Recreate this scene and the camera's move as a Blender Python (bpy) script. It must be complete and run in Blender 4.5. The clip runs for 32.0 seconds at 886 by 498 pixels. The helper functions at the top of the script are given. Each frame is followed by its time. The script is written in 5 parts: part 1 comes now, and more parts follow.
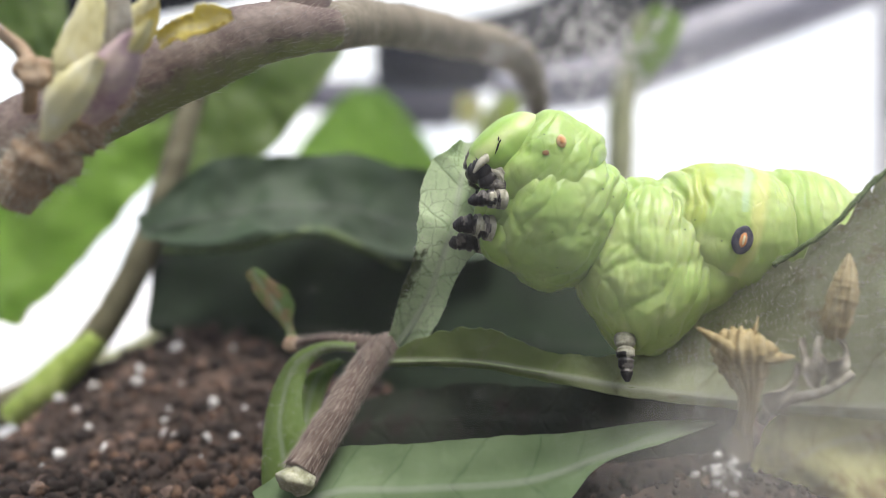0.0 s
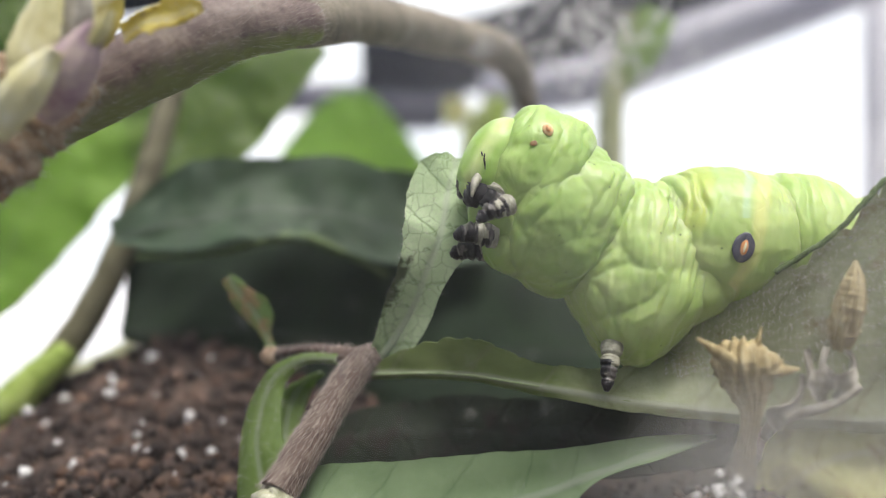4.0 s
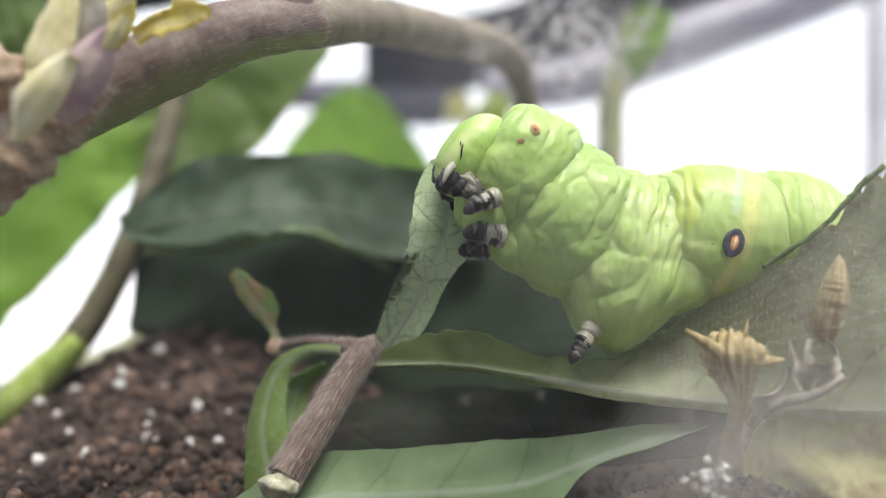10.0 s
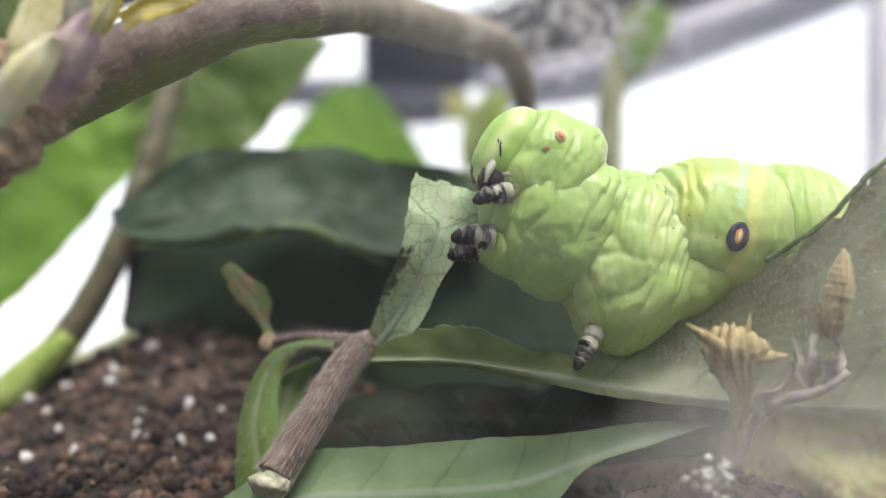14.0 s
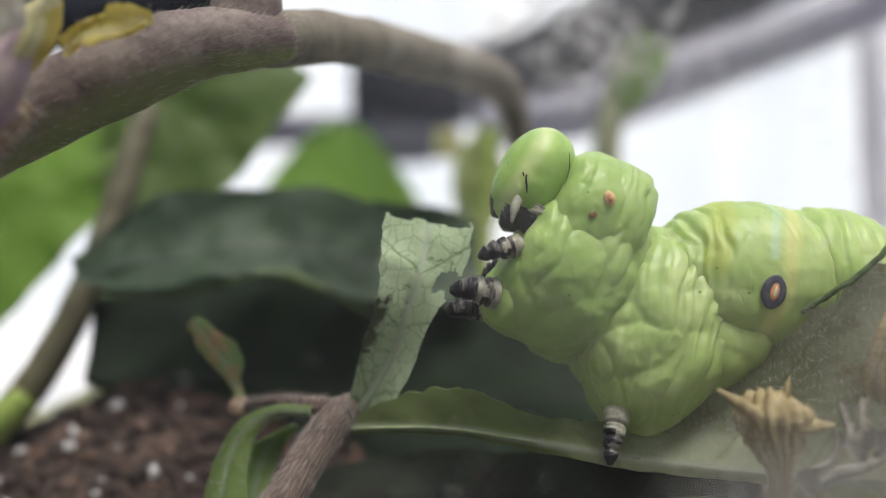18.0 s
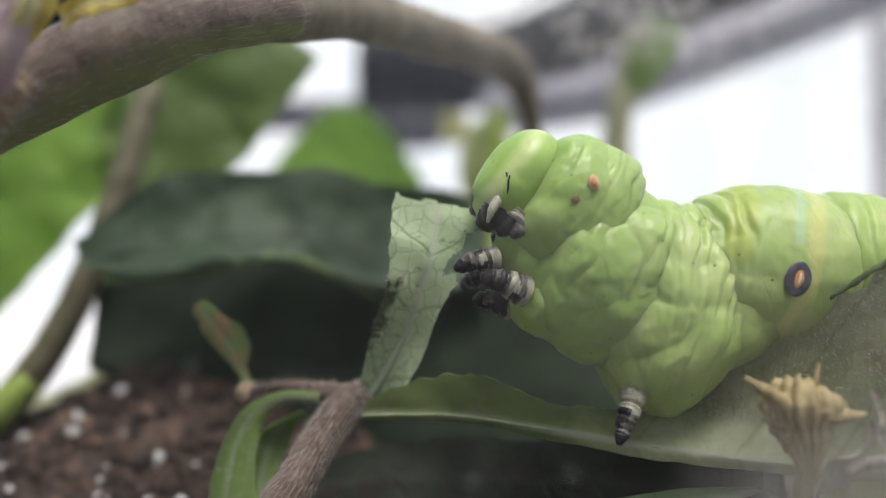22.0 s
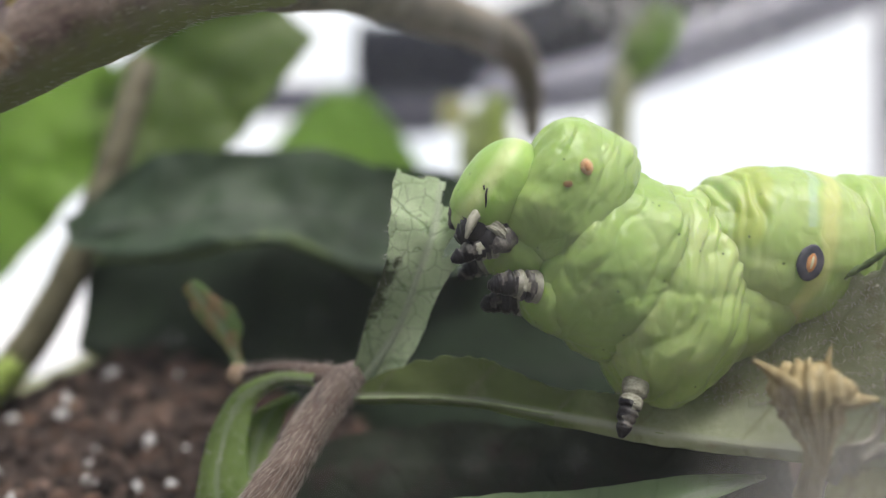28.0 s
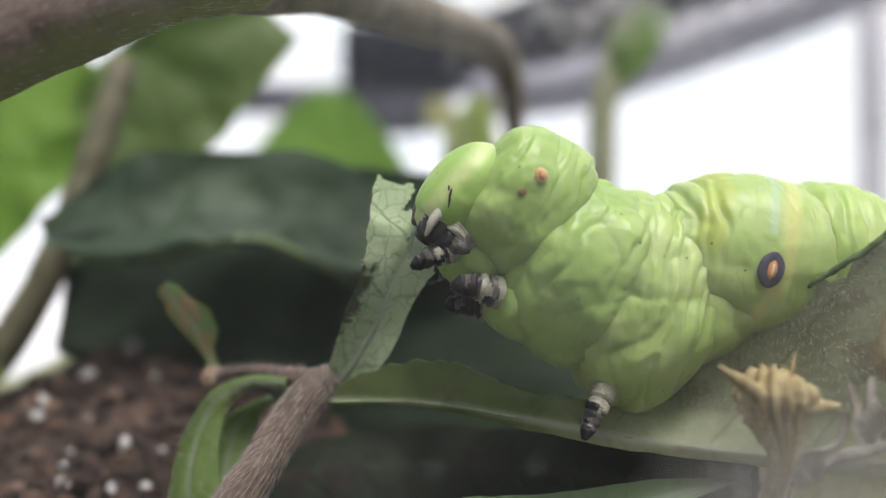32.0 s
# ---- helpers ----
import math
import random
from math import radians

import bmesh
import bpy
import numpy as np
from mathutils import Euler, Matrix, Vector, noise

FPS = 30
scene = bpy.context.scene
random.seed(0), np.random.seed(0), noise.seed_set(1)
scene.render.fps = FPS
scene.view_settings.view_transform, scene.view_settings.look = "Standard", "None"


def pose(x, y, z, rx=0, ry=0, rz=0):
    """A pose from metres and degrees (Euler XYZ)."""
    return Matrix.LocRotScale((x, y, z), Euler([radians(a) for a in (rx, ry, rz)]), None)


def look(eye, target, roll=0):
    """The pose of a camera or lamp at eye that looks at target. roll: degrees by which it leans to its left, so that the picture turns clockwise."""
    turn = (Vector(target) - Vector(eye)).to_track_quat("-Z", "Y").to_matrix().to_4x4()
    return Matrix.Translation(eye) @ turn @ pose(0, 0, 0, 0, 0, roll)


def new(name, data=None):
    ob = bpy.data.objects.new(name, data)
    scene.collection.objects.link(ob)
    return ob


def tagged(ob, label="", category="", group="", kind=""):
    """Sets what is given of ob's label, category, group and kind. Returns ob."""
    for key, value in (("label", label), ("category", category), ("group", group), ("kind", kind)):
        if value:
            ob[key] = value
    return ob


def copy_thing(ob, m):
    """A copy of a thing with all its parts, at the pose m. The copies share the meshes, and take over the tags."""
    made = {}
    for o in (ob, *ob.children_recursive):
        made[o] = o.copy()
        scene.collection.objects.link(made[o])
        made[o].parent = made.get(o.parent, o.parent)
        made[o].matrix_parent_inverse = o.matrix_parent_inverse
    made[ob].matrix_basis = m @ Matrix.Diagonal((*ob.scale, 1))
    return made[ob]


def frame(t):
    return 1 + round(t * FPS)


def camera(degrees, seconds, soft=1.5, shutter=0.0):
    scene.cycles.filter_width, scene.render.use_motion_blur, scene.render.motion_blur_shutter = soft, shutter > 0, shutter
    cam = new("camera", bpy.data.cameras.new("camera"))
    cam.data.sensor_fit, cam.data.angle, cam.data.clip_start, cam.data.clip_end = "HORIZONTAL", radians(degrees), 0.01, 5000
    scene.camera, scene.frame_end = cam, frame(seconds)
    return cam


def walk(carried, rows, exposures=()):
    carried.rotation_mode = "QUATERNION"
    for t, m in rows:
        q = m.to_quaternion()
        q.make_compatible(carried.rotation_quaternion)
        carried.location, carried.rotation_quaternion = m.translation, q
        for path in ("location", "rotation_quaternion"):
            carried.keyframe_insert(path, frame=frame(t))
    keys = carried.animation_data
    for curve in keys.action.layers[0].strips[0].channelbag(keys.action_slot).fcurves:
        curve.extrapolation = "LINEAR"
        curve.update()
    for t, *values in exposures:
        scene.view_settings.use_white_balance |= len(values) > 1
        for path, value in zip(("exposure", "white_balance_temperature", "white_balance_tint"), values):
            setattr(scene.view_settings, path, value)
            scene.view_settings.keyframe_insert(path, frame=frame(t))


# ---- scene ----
cam = camera(62.0, 32.0, soft=0.75)
# seconds, place in millimetres, yaw, pitch, roll
ROWS = [
    (0, 0.19, 0.02, 28.21, -0.00, -0.84, 0.19),
    (0.5, 0.03, 0.42, 28.50, -0.77, -0.89, 0.27),
    (1, 0.36, 2.17, 28.08, -1.07, -0.88, 0.25),
    (1.5, 0.82, 2.87, 27.83, -1.16, -1.14, 0.32),
    (2, 0.70, 2.61, 29.47, -1.14, -1.28, 0.55),
    (2.5, 0.38, 2.36, 29.25, -1.14, -0.67, 0.40),
    (4.5, 0.36, 3.55, 28.28, -0.90, -0.59, 0.35),
    (5, 0.54, 3.66, 28.22, -0.84, -0.85, 0.41),
    (5.5, 0.53, 3.47, 28.22, -0.80, -0.96, 0.41),
    (6, 0.66, 3.04, 28.42, -0.74, -1.02, 0.40),
    (6.5, 0.64, 2.91, 28.32, -0.89, -1.00, 0.40),
    (7, 0.49, 2.70, 28.31, -0.83, -0.87, 0.33),
    (7.5, 0.62, 3.52, 27.67, -0.87, -0.95, 0.36),
    (8, 0.81, 4.16, 27.35, -0.88, -1.13, 0.33),
    (8.5, 0.64, 3.15, 27.52, -0.71, -1.29, 0.31),
    (9, 0.79, 2.17, 28.14, -0.61, -1.32, 0.31),
    (9.5, 0.72, 1.48, 28.30, -0.68, -1.12, 0.24),
    (10, 0.66, 1.14, 28.44, -0.68, -0.97, 0.26),
    (10.5, 0.66, 1.94, 27.79, -0.78, -0.73, 0.16),
    (11, 1.02, 2.64, 27.37, -0.69, -0.89, 0.22),
    (11.5, 0.83, 2.58, 27.42, -0.76, -1.09, 0.25),
    (12, 0.91, 2.26, 27.66, -0.61, -1.13, 0.20),
    (12.5, 0.86, 1.93, 27.59, -0.61, -1.06, 0.15),
    (13, 0.71, 1.82, 27.64, -0.67, -1.04, 0.10),
    (13.5, 0.71, 1.64, 27.71, -0.68, -0.75, -0.03),
    (14, 0.92, 2.45, 27.75, -0.78, -0.87, 0.08),
    (14.5, 1.26, 3.93, 29.06, -0.77, -0.69, 0.38),
    (15, 1.37, 5.95, 29.82, -0.83, -0.13, 0.83),
    (15.5, 1.28, 5.74, 29.55, -1.05, 1.06, 0.76),
    (17.5, 1.74, 8.44, 28.83, -1.23, 1.99, 0.76),
    (18, 1.19, 9.39, 28.78, -1.34, 1.99, 0.66),
    (18.5, 0.49, 10.49, 29.18, -1.15, 1.68, 0.70),
    (19, 0.42, 10.02, 29.63, -1.08, 1.44, 0.65),
    (19.5, 0.54, 9.82, 29.37, -1.09, 1.37, 0.54),
    (20, 0.41, 9.49, 29.44, -1.07, 1.27, 0.45),
    (20.5, 0.64, 10.14, 28.83, -1.02, 1.15, 0.38),
    (21, 0.84, 10.28, 28.83, -1.03, 0.90, 0.47),
    (21.5, 0.57, 9.96, 28.91, -1.08, 0.97, 0.33),
    (22, 0.53, 11.20, 28.50, -1.06, 0.98, 0.48),
    (22.5, 0.24, 13.48, 28.22, -1.07, 0.85, 0.58),
    (23, 0.04, 13.06, 28.61, -0.93, 0.60, 0.63),
    (23.5, 0.00, 12.80, 28.59, -0.88, 0.68, 0.38),
    (24, 0.11, 13.06, 27.97, -1.12, 0.73, 0.21),
    (24.5, 0.45, 13.42, 27.84, -1.14, 0.45, 0.23),
    (25, 0.47, 13.43, 27.80, -1.22, 0.22, 0.19),
    (25.5, 0.30, 13.09, 28.03, -1.30, 0.14, 0.08),
    (27.5, 0.53, 13.42, 27.37, -1.28, 0.33, -0.08),
    (28, 0.49, 12.92, 27.69, -1.26, 0.21, -0.02),
    (28.5, 1.51, 12.71, 27.75, -1.13, 0.12, -0.09),
    (29, 2.25, 12.55, 28.63, -1.53, 0.33, -0.39),
    (29.5, 1.92, 12.66, 28.78, -2.07, 0.35, -0.34),
    (30, 1.86, 12.95, 28.37, -2.36, 0.48, -0.31),
    (30.5, 1.84, 13.53, 27.50, -2.36, 0.65, -0.32),
    (31, 1.58, 13.18, 27.61, -2.27, 0.42, -0.28),
    (31.5, 1.78, 12.98, 27.95, -1.99, 0.12, -0.22),
    (32, 1.70, 12.73, 28.06, -2.03, 0.14, -0.34),
]
MM = 0.001
EXPOSURES = [(0.0, 0.48), (6.0, 0.52), (9.0, 0.58), (13.5, 0.57), (16.0, 0.2), (18.5, 0.0), (21.0, 0.02), (25.0, 0.2), (32.0, 0.21)]
walk(cam, [(t, pose(x * MM, y * MM, z * MM, 90 + pitch, roll, yaw)) for t, x, y, z, yaw, pitch, roll in ROWS], EXPOSURES)

# ---- light: an overcast day round the container, a bright window behind it ----
world = bpy.data.worlds.new("overcast_sky")
scene.world = world
world.use_nodes = True
wn = world.node_tree.nodes
sky = wn.new("ShaderNodeTexSky")
sky.sky_type = "NISHITA"
sky.sun_disc = False
sky.sun_elevation, sky.sun_rotation = radians(70), radians(150)
sky.air_density, sky.dust_density, sky.ozone_density = 1.0, 6.0, 2.0
world.node_tree.links.new(sky.outputs[0], wn["Background"].inputs[0])
wn["Background"].inputs[1].default_value = 0.12
sun = new("sun", bpy.data.lights.new("sun", "SUN"))
sun.data.energy, sun.data.angle, sun.data.color = 3.1, radians(28), (1.0, 0.97, 0.92)
sun.matrix_world = look((0.16, -0.3, 0.9), (0, 0, 0))

# ---- materials ----


def material(name, rough=0.5, metal=0.0, spec=0.5):
    m = bpy.data.materials.new(name)
    m.use_nodes = True
    b = m.node_tree.nodes["Principled BSDF"]
    b.inputs["Roughness"].default_value, b.inputs["Metallic"].default_value = rough, metal
    b.inputs["Specular IOR Level"].default_value = spec
    return m, m.node_tree.nodes, m.node_tree.links, b


def coords(n, l, scale=1.0, stretch=(1, 1, 1), kind="Object"):
    c = n.new("ShaderNodeTexCoord")
    mp = n.new("ShaderNodeMapping")
    mp.inputs["Scale"].default_value = [scale * s for s in stretch]
    l.new(c.outputs[kind], mp.inputs[0])
    return mp.outputs[0]


def noise_tex(n, l, vec, scale, detail=4.0, rough=0.55):
    t = n.new("ShaderNodeTexNoise")
    t.inputs["Scale"].default_value, t.inputs["Detail"].default_value, t.inputs["Roughness"].default_value = scale, detail, rough
    l.new(vec, t.inputs["Vector"])
    return t.outputs["Fac"]


def ramp(n, l, fac, stops):
    r = n.new("ShaderNodeValToRGB")
    while len(r.color_ramp.elements) < len(stops):
        r.color_ramp.elements.new(0.5)
    for e, (p, c) in zip(r.color_ramp.elements, stops):
        e.position, e.color = p, (*c, 1)
    l.new(fac, r.inputs[0])
    return r.outputs[0]


def mix(n, l, fac, a, b, kind="MIX"):
    m = n.new("ShaderNodeMix")
    m.data_type, m.blend_type = "RGBA", kind
    for socket, value in ((m.inputs[0], fac), (m.inputs[6], a), (m.inputs[7], b)):
        if isinstance(value, (int, float)):
            socket.default_value = value
        elif isinstance(value, tuple):
            socket.default_value = (*value, 1)
        else:
            l.new(value, socket)
    return m.outputs[2]


def calc(n, l, op, a, b=0.0, c=0.0):
    m = n.new("ShaderNodeMath")
    m.operation = op
    for socket, value in zip(m.inputs, (a, b, c)):
        if isinstance(value, (int, float)):
            socket.default_value = value
        else:
            l.new(value, socket)
    return m.outputs[0]


def bump(n, l, b, height, strength, distance):
    k = n.new("ShaderNodeBump")
    k.inputs["Strength"].default_value, k.inputs["Distance"].default_value = strength, distance
    l.new(height, k.inputs["Height"])
    l.new(k.outputs[0], b.inputs["Normal"])


def grained(name, dark, mid, light, scale, rough=0.6, relief=0.3, stretch=(1, 1, 1), spec=0.4, fine=6.0, depth=0.0002):
    """A surface of three tones with coarse patches and a fine grain."""
    m, n, l, b = material(name, rough, 0.0, spec)
    v = coords(n, l, 1000.0, stretch)
    coarse = noise_tex(n, l, v, scale, 5)
    small = noise_tex(n, l, v, scale * fine, 4)
    both = calc(n, l, "ADD", calc(n, l, "MULTIPLY", coarse, 0.6), calc(n, l, "MULTIPLY", small, 0.4))
    l.new(ramp(n, l, both, ((0.34, dark), (0.5, mid), (0.66, light))), b.inputs["Base Color"])
    bump(n, l, b, both, relief, depth)
    return m


def skin_material(name, stripe=False, band=None, tones=((0.26, 0.43, 0.1), (0.36, 0.53, 0.155), (0.47, 0.61, 0.24))):
    m, n, l, b = material(name, 0.37, 0.0, 0.36)
    v = coords(n, l, 1000.0)
    patches = noise_tex(n, l, v, 0.22, 3)
    grain = noise_tex(n, l, v, 1.6, 6, 0.65)
    base = ramp(n, l, patches, ((0.3, tones[0]), (0.52, tones[1]), (0.72, tones[2])))
    base = mix(n, l, calc(n, l, "MULTIPLY", grain, 0.45), base, (0.53, 0.66, 0.26))
    if stripe:
        sep = n.new("ShaderNodeSeparateXYZ")
        l.new(v, sep.inputs[0])
        line = calc(n, l, "SUBTRACT", sep.outputs[0], calc(n, l, "MULTIPLY", sep.outputs[2], 0.35))
        line = calc(n, l, "ADD", line, calc(n, l, "MULTIPLY", calc(n, l, "SUBTRACT", patches, 0.5), 2.0))
        dist = calc(n, l, "ABSOLUTE", calc(n, l, "SUBTRACT", line, STRIPE))
        yellow = ramp(n, l, dist, ((0.35, (1, 1, 1)), (0.85, (0, 0, 0))))
        base = mix(n, l, calc(n, l, "MULTIPLY", yellow, 0.6), base, (0.74, 0.73, 0.3))
        pale = calc(n, l, "ABSOLUTE", calc(n, l, "SUBTRACT", line, STRIPE - 1.3))
        pale = calc(n, l, "MULTIPLY", ramp(n, l, pale, ((0.15, (1, 1, 1)), (0.5, (0, 0, 0)))), calc(n, l, "GREATER_THAN", sep.outputs[2], 1.5))
        base = mix(n, l, calc(n, l, "MULTIPLY", pale, 0.6), base, (0.5, 0.68, 0.5))
    if stripe:
        front = ramp(n, l, calc(n, l, "ABSOLUTE", calc(n, l, "ADD", line, 4.0)), ((0.6, (1, 1, 1)), (1.9, (0, 0, 0))))
        front = calc(n, l, "MULTIPLY", front, ramp(n, l, sep.outputs[2], ((0.0, (0, 0, 0)), (0.999, (1, 1, 1)))))
        base = mix(n, l, calc(n, l, "MULTIPLY", front, 0.6), base, (0.46, 0.53, 0.1))
    if band:
        sep = n.new("ShaderNodeSeparateXYZ")
        l.new(v, sep.inputs[0])
        q = calc(n, l, "ADD", calc(n, l, "MULTIPLY", sep.outputs[0], band[0]), calc(n, l, "MULTIPLY", sep.outputs[2], band[1]))
        q = calc(n, l, "ABSOLUTE", calc(n, l, "SUBTRACT", q, band[2]))
        light = ramp(n, l, q, ((band[3] * 0.4, (1, 1, 1)), (band[3] * 2, (0, 0, 0))))
        base = mix(n, l, calc(n, l, "MULTIPLY", light, 0.6), base, (0.72, 0.78, 0.42))
    spots = n.new("ShaderNodeTexVoronoi")
    spots.inputs["Scale"].default_value = 0.8
    l.new(v, spots.inputs["Vector"])
    dot = calc(n, l, "LESS_THAN", spots.outputs["Distance"], calc(n, l, "MULTIPLY", grain, 0.14))
    base = mix(n, l, calc(n, l, "MULTIPLY", dot, 0.75), base, (0.07, 0.11, 0.04))
    l.new(base, b.inputs["Base Color"])
    b.inputs["Subsurface Weight"].default_value = 0.55
    b.inputs["Subsurface Radius"].default_value = (0.0012, 0.0015, 0.0005)
    b.inputs["Subsurface Scale"].default_value = 1.0
    wrinkle = noise_tex(n, l, coords(n, l, 1000.0, (1.0, 0.5, 0.45)), 0.8, 4, 0.5)
    h = calc(n, l, "ADD", calc(n, l, "MULTIPLY", wrinkle, 0.7), calc(n, l, "MULTIPLY", noise_tex(n, l, v, 4.5, 3), 0.16))
    net = n.new("ShaderNodeTexVoronoi")
    net.feature = "DISTANCE_TO_EDGE"
    net.inputs["Scale"].default_value = 0.5
    warp = n.new("ShaderNodeVectorMath")
    warp.operation = "ADD"
    l.new(coords(n, l, 1000.0, (1.0, 0.7, 0.6)), warp.inputs[0])
    wander = n.new("ShaderNodeTexNoise")
    wander.inputs["Scale"].default_value = 0.45
    l.new(v, wander.inputs["Vector"])
    stretch = n.new("ShaderNodeVectorMath")
    stretch.operation = "SCALE"
    stretch.inputs[3].default_value = 2.5
    l.new(wander.outputs["Color"], stretch.inputs[0])
    l.new(stretch.outputs[0], warp.inputs[1])
    l.new(warp.outputs[0], net.inputs["Vector"])
    crease = ramp(n, l, net.outputs["Distance"], ((0.0, (0, 0, 0)), (0.03, (0.6, 0.6, 0.6)), (0.12, (1, 1, 1))))
    crease = calc(n, l, "MULTIPLY", crease, calc(n, l, "MULTIPLY", noise_tex(n, l, v, 0.3, 2), 0.12 if band else 0.32))
    h = calc(n, l, "ADD", h, crease)
    bump(n, l, b, h, 0.3, 0.0004)
    return m


def leaf_material(name, dark, mid, vein, net=0.6, rough=0.5, through_light=0.35, brown=None, lateral=1.0, spacing=4.2, relief=0.3, brown_at=0.5, net_scale=0.75, scab=False, glow=(0.3, 0.5, 0.04), fade=None):
    """Leaf tissue: a mid rib, lateral ribs and a fine net of veins laid out along the leaf, with light passing through it."""
    m, n, l, b = material(name, rough, 0.0, 0.35)
    v = coords(n, l, 1000.0)
    uv = n.new("ShaderNodeSeparateXYZ")
    l.new(coords(n, l, 1000.0, kind="UV"), uv.inputs[0])
    along, across = uv.outputs[0], calc(n, l, "ABSOLUTE", uv.outputs[1])
    patches = noise_tex(n, l, v, 0.25, 4)
    grain = noise_tex(n, l, v, 2.2, 5, 0.6)
    both = calc(n, l, "ADD", calc(n, l, "MULTIPLY", patches, 0.65), calc(n, l, "MULTIPLY", grain, 0.35))
    base = ramp(n, l, both, ((0.32, dark), (0.66, mid)))
    if fade:
        stem_end = ramp(n, l, both, ((0.32, fade[2]), (0.66, fade[3])))
        far_along = calc(n, l, "ADD", calc(n, l, "DIVIDE", along, 60.0), calc(n, l, "MULTIPLY", calc(n, l, "SUBTRACT", patches, 0.5), 0.15))
        base = mix(n, l, ramp(n, l, far_along, ((fade[0] / 60.0, (0, 0, 0)), (fade[1] / 60.0, (1, 1, 1)))), stem_end, base)
    cells = n.new("ShaderNodeTexVoronoi")
    cells.feature = "DISTANCE_TO_EDGE"
    cells.inputs["Scale"].default_value = net_scale
    wob = n.new("ShaderNodeVectorMath")
    wob.operation = "ADD"
    l.new(v, wob.inputs[0])
    nc = n.new("ShaderNodeTexNoise")
    nc.inputs["Scale"].default_value = 0.7
    l.new(v, nc.inputs["Vector"])
    l.new(nc.outputs["Color"], wob.inputs[1])
    l.new(wob.outputs[0], cells.inputs["Vector"])
    netline = ramp(n, l, cells.outputs["Distance"], ((0.0, (1, 1, 1)), (0.035, (0, 0, 0))))
    slant = calc(n, l, "SUBTRACT", along, calc(n, l, "MULTIPLY", across, 0.75))
    slant = calc(n, l, "ADD", slant, calc(n, l, "MULTIPLY", patches, 1.6))
    cyc = calc(n, l, "ABSOLUTE", calc(n, l, "SUBTRACT", calc(n, l, "FRACT", calc(n, l, "DIVIDE", slant, spacing)), 0.5))
    latline = ramp(n, l, cyc, ((0.0, (1, 1, 1)), (0.05, (0, 0, 0))))
    midline = ramp(n, l, across, ((0.12, (1, 1, 1)), (0.4, (0, 0, 0))))
    base = mix(n, l, calc(n, l, "MULTIPLY", netline, net), base, vein)
    base = mix(n, l, calc(n, l, "MULTIPLY", latline, 0.5 * lateral), base, vein)
    base = mix(n, l, calc(n, l, "MULTIPLY", midline, 0.6 * lateral), base, tuple(0.5 * x + 0.25 for x in mid))
    if brown:
        spot = ramp(n, l, noise_tex(n, l, v, 0.33, 5, 0.65), ((brown_at, (0, 0, 0)), (brown_at + 0.12, (1, 1, 1))))
        if fade:
            spot = calc(n, l, "MULTIPLY", spot, ramp(n, l, far_along, ((fade[0] / 60.0, (0, 0, 0)), (fade[1] / 60.0, (1, 1, 1)))))
        base = mix(n, l, spot, base, brown)
    if scab:
        side = calc(n, l, "MULTIPLY", calc(n, l, "ADD", uv.outputs[1], 0.9), -0.8)
        reach = calc(n, l, "SUBTRACT", 1.0, calc(n, l, "POWER", calc(n, l, "DIVIDE", calc(n, l, "SUBTRACT", along, 5.2), 3.2), 2.0))
        mark = calc(n, l, "ADD", calc(n, l, "MULTIPLY", calc(n, l, "MAXIMUM", side, -1.5), calc(n, l, "MAXIMUM", reach, 0.0)), calc(n, l, "MULTIPLY", calc(n, l, "SUBTRACT", noise_tex(n, l, v, 0.9, 6, 0.7), 0.5), 3.4))
        base = mix(n, l, ramp(n, l, mark, ((0.4, (0, 0, 0)), (0.85, (0.9, 0.9, 0.9)))), base, (0.05, 0.05, 0.035))
    l.new(base, b.inputs["Base Color"])
    h = calc(n, l, "SUBTRACT", calc(n, l, "MULTIPLY", grain, 0.5), calc(n, l, "MULTIPLY", calc(n, l, "ADD", netline, latline), 0.5))
    bump(n, l, b, h, relief, 0.0003)
    thin = n.new("ShaderNodeBsdfTranslucent")
    l.new(mix(n, l, 0.55, base, glow, "MIX"), thin.inputs[0])
    blend = n.new("ShaderNodeMixShader")
    blend.inputs[0].default_value = through_light
    l.new(b.outputs[0], blend.inputs[1])
    l.new(thin.outputs[0], blend.inputs[2])
    l.new(blend.outputs[0], n["Material Output"].inputs[0])
    return m


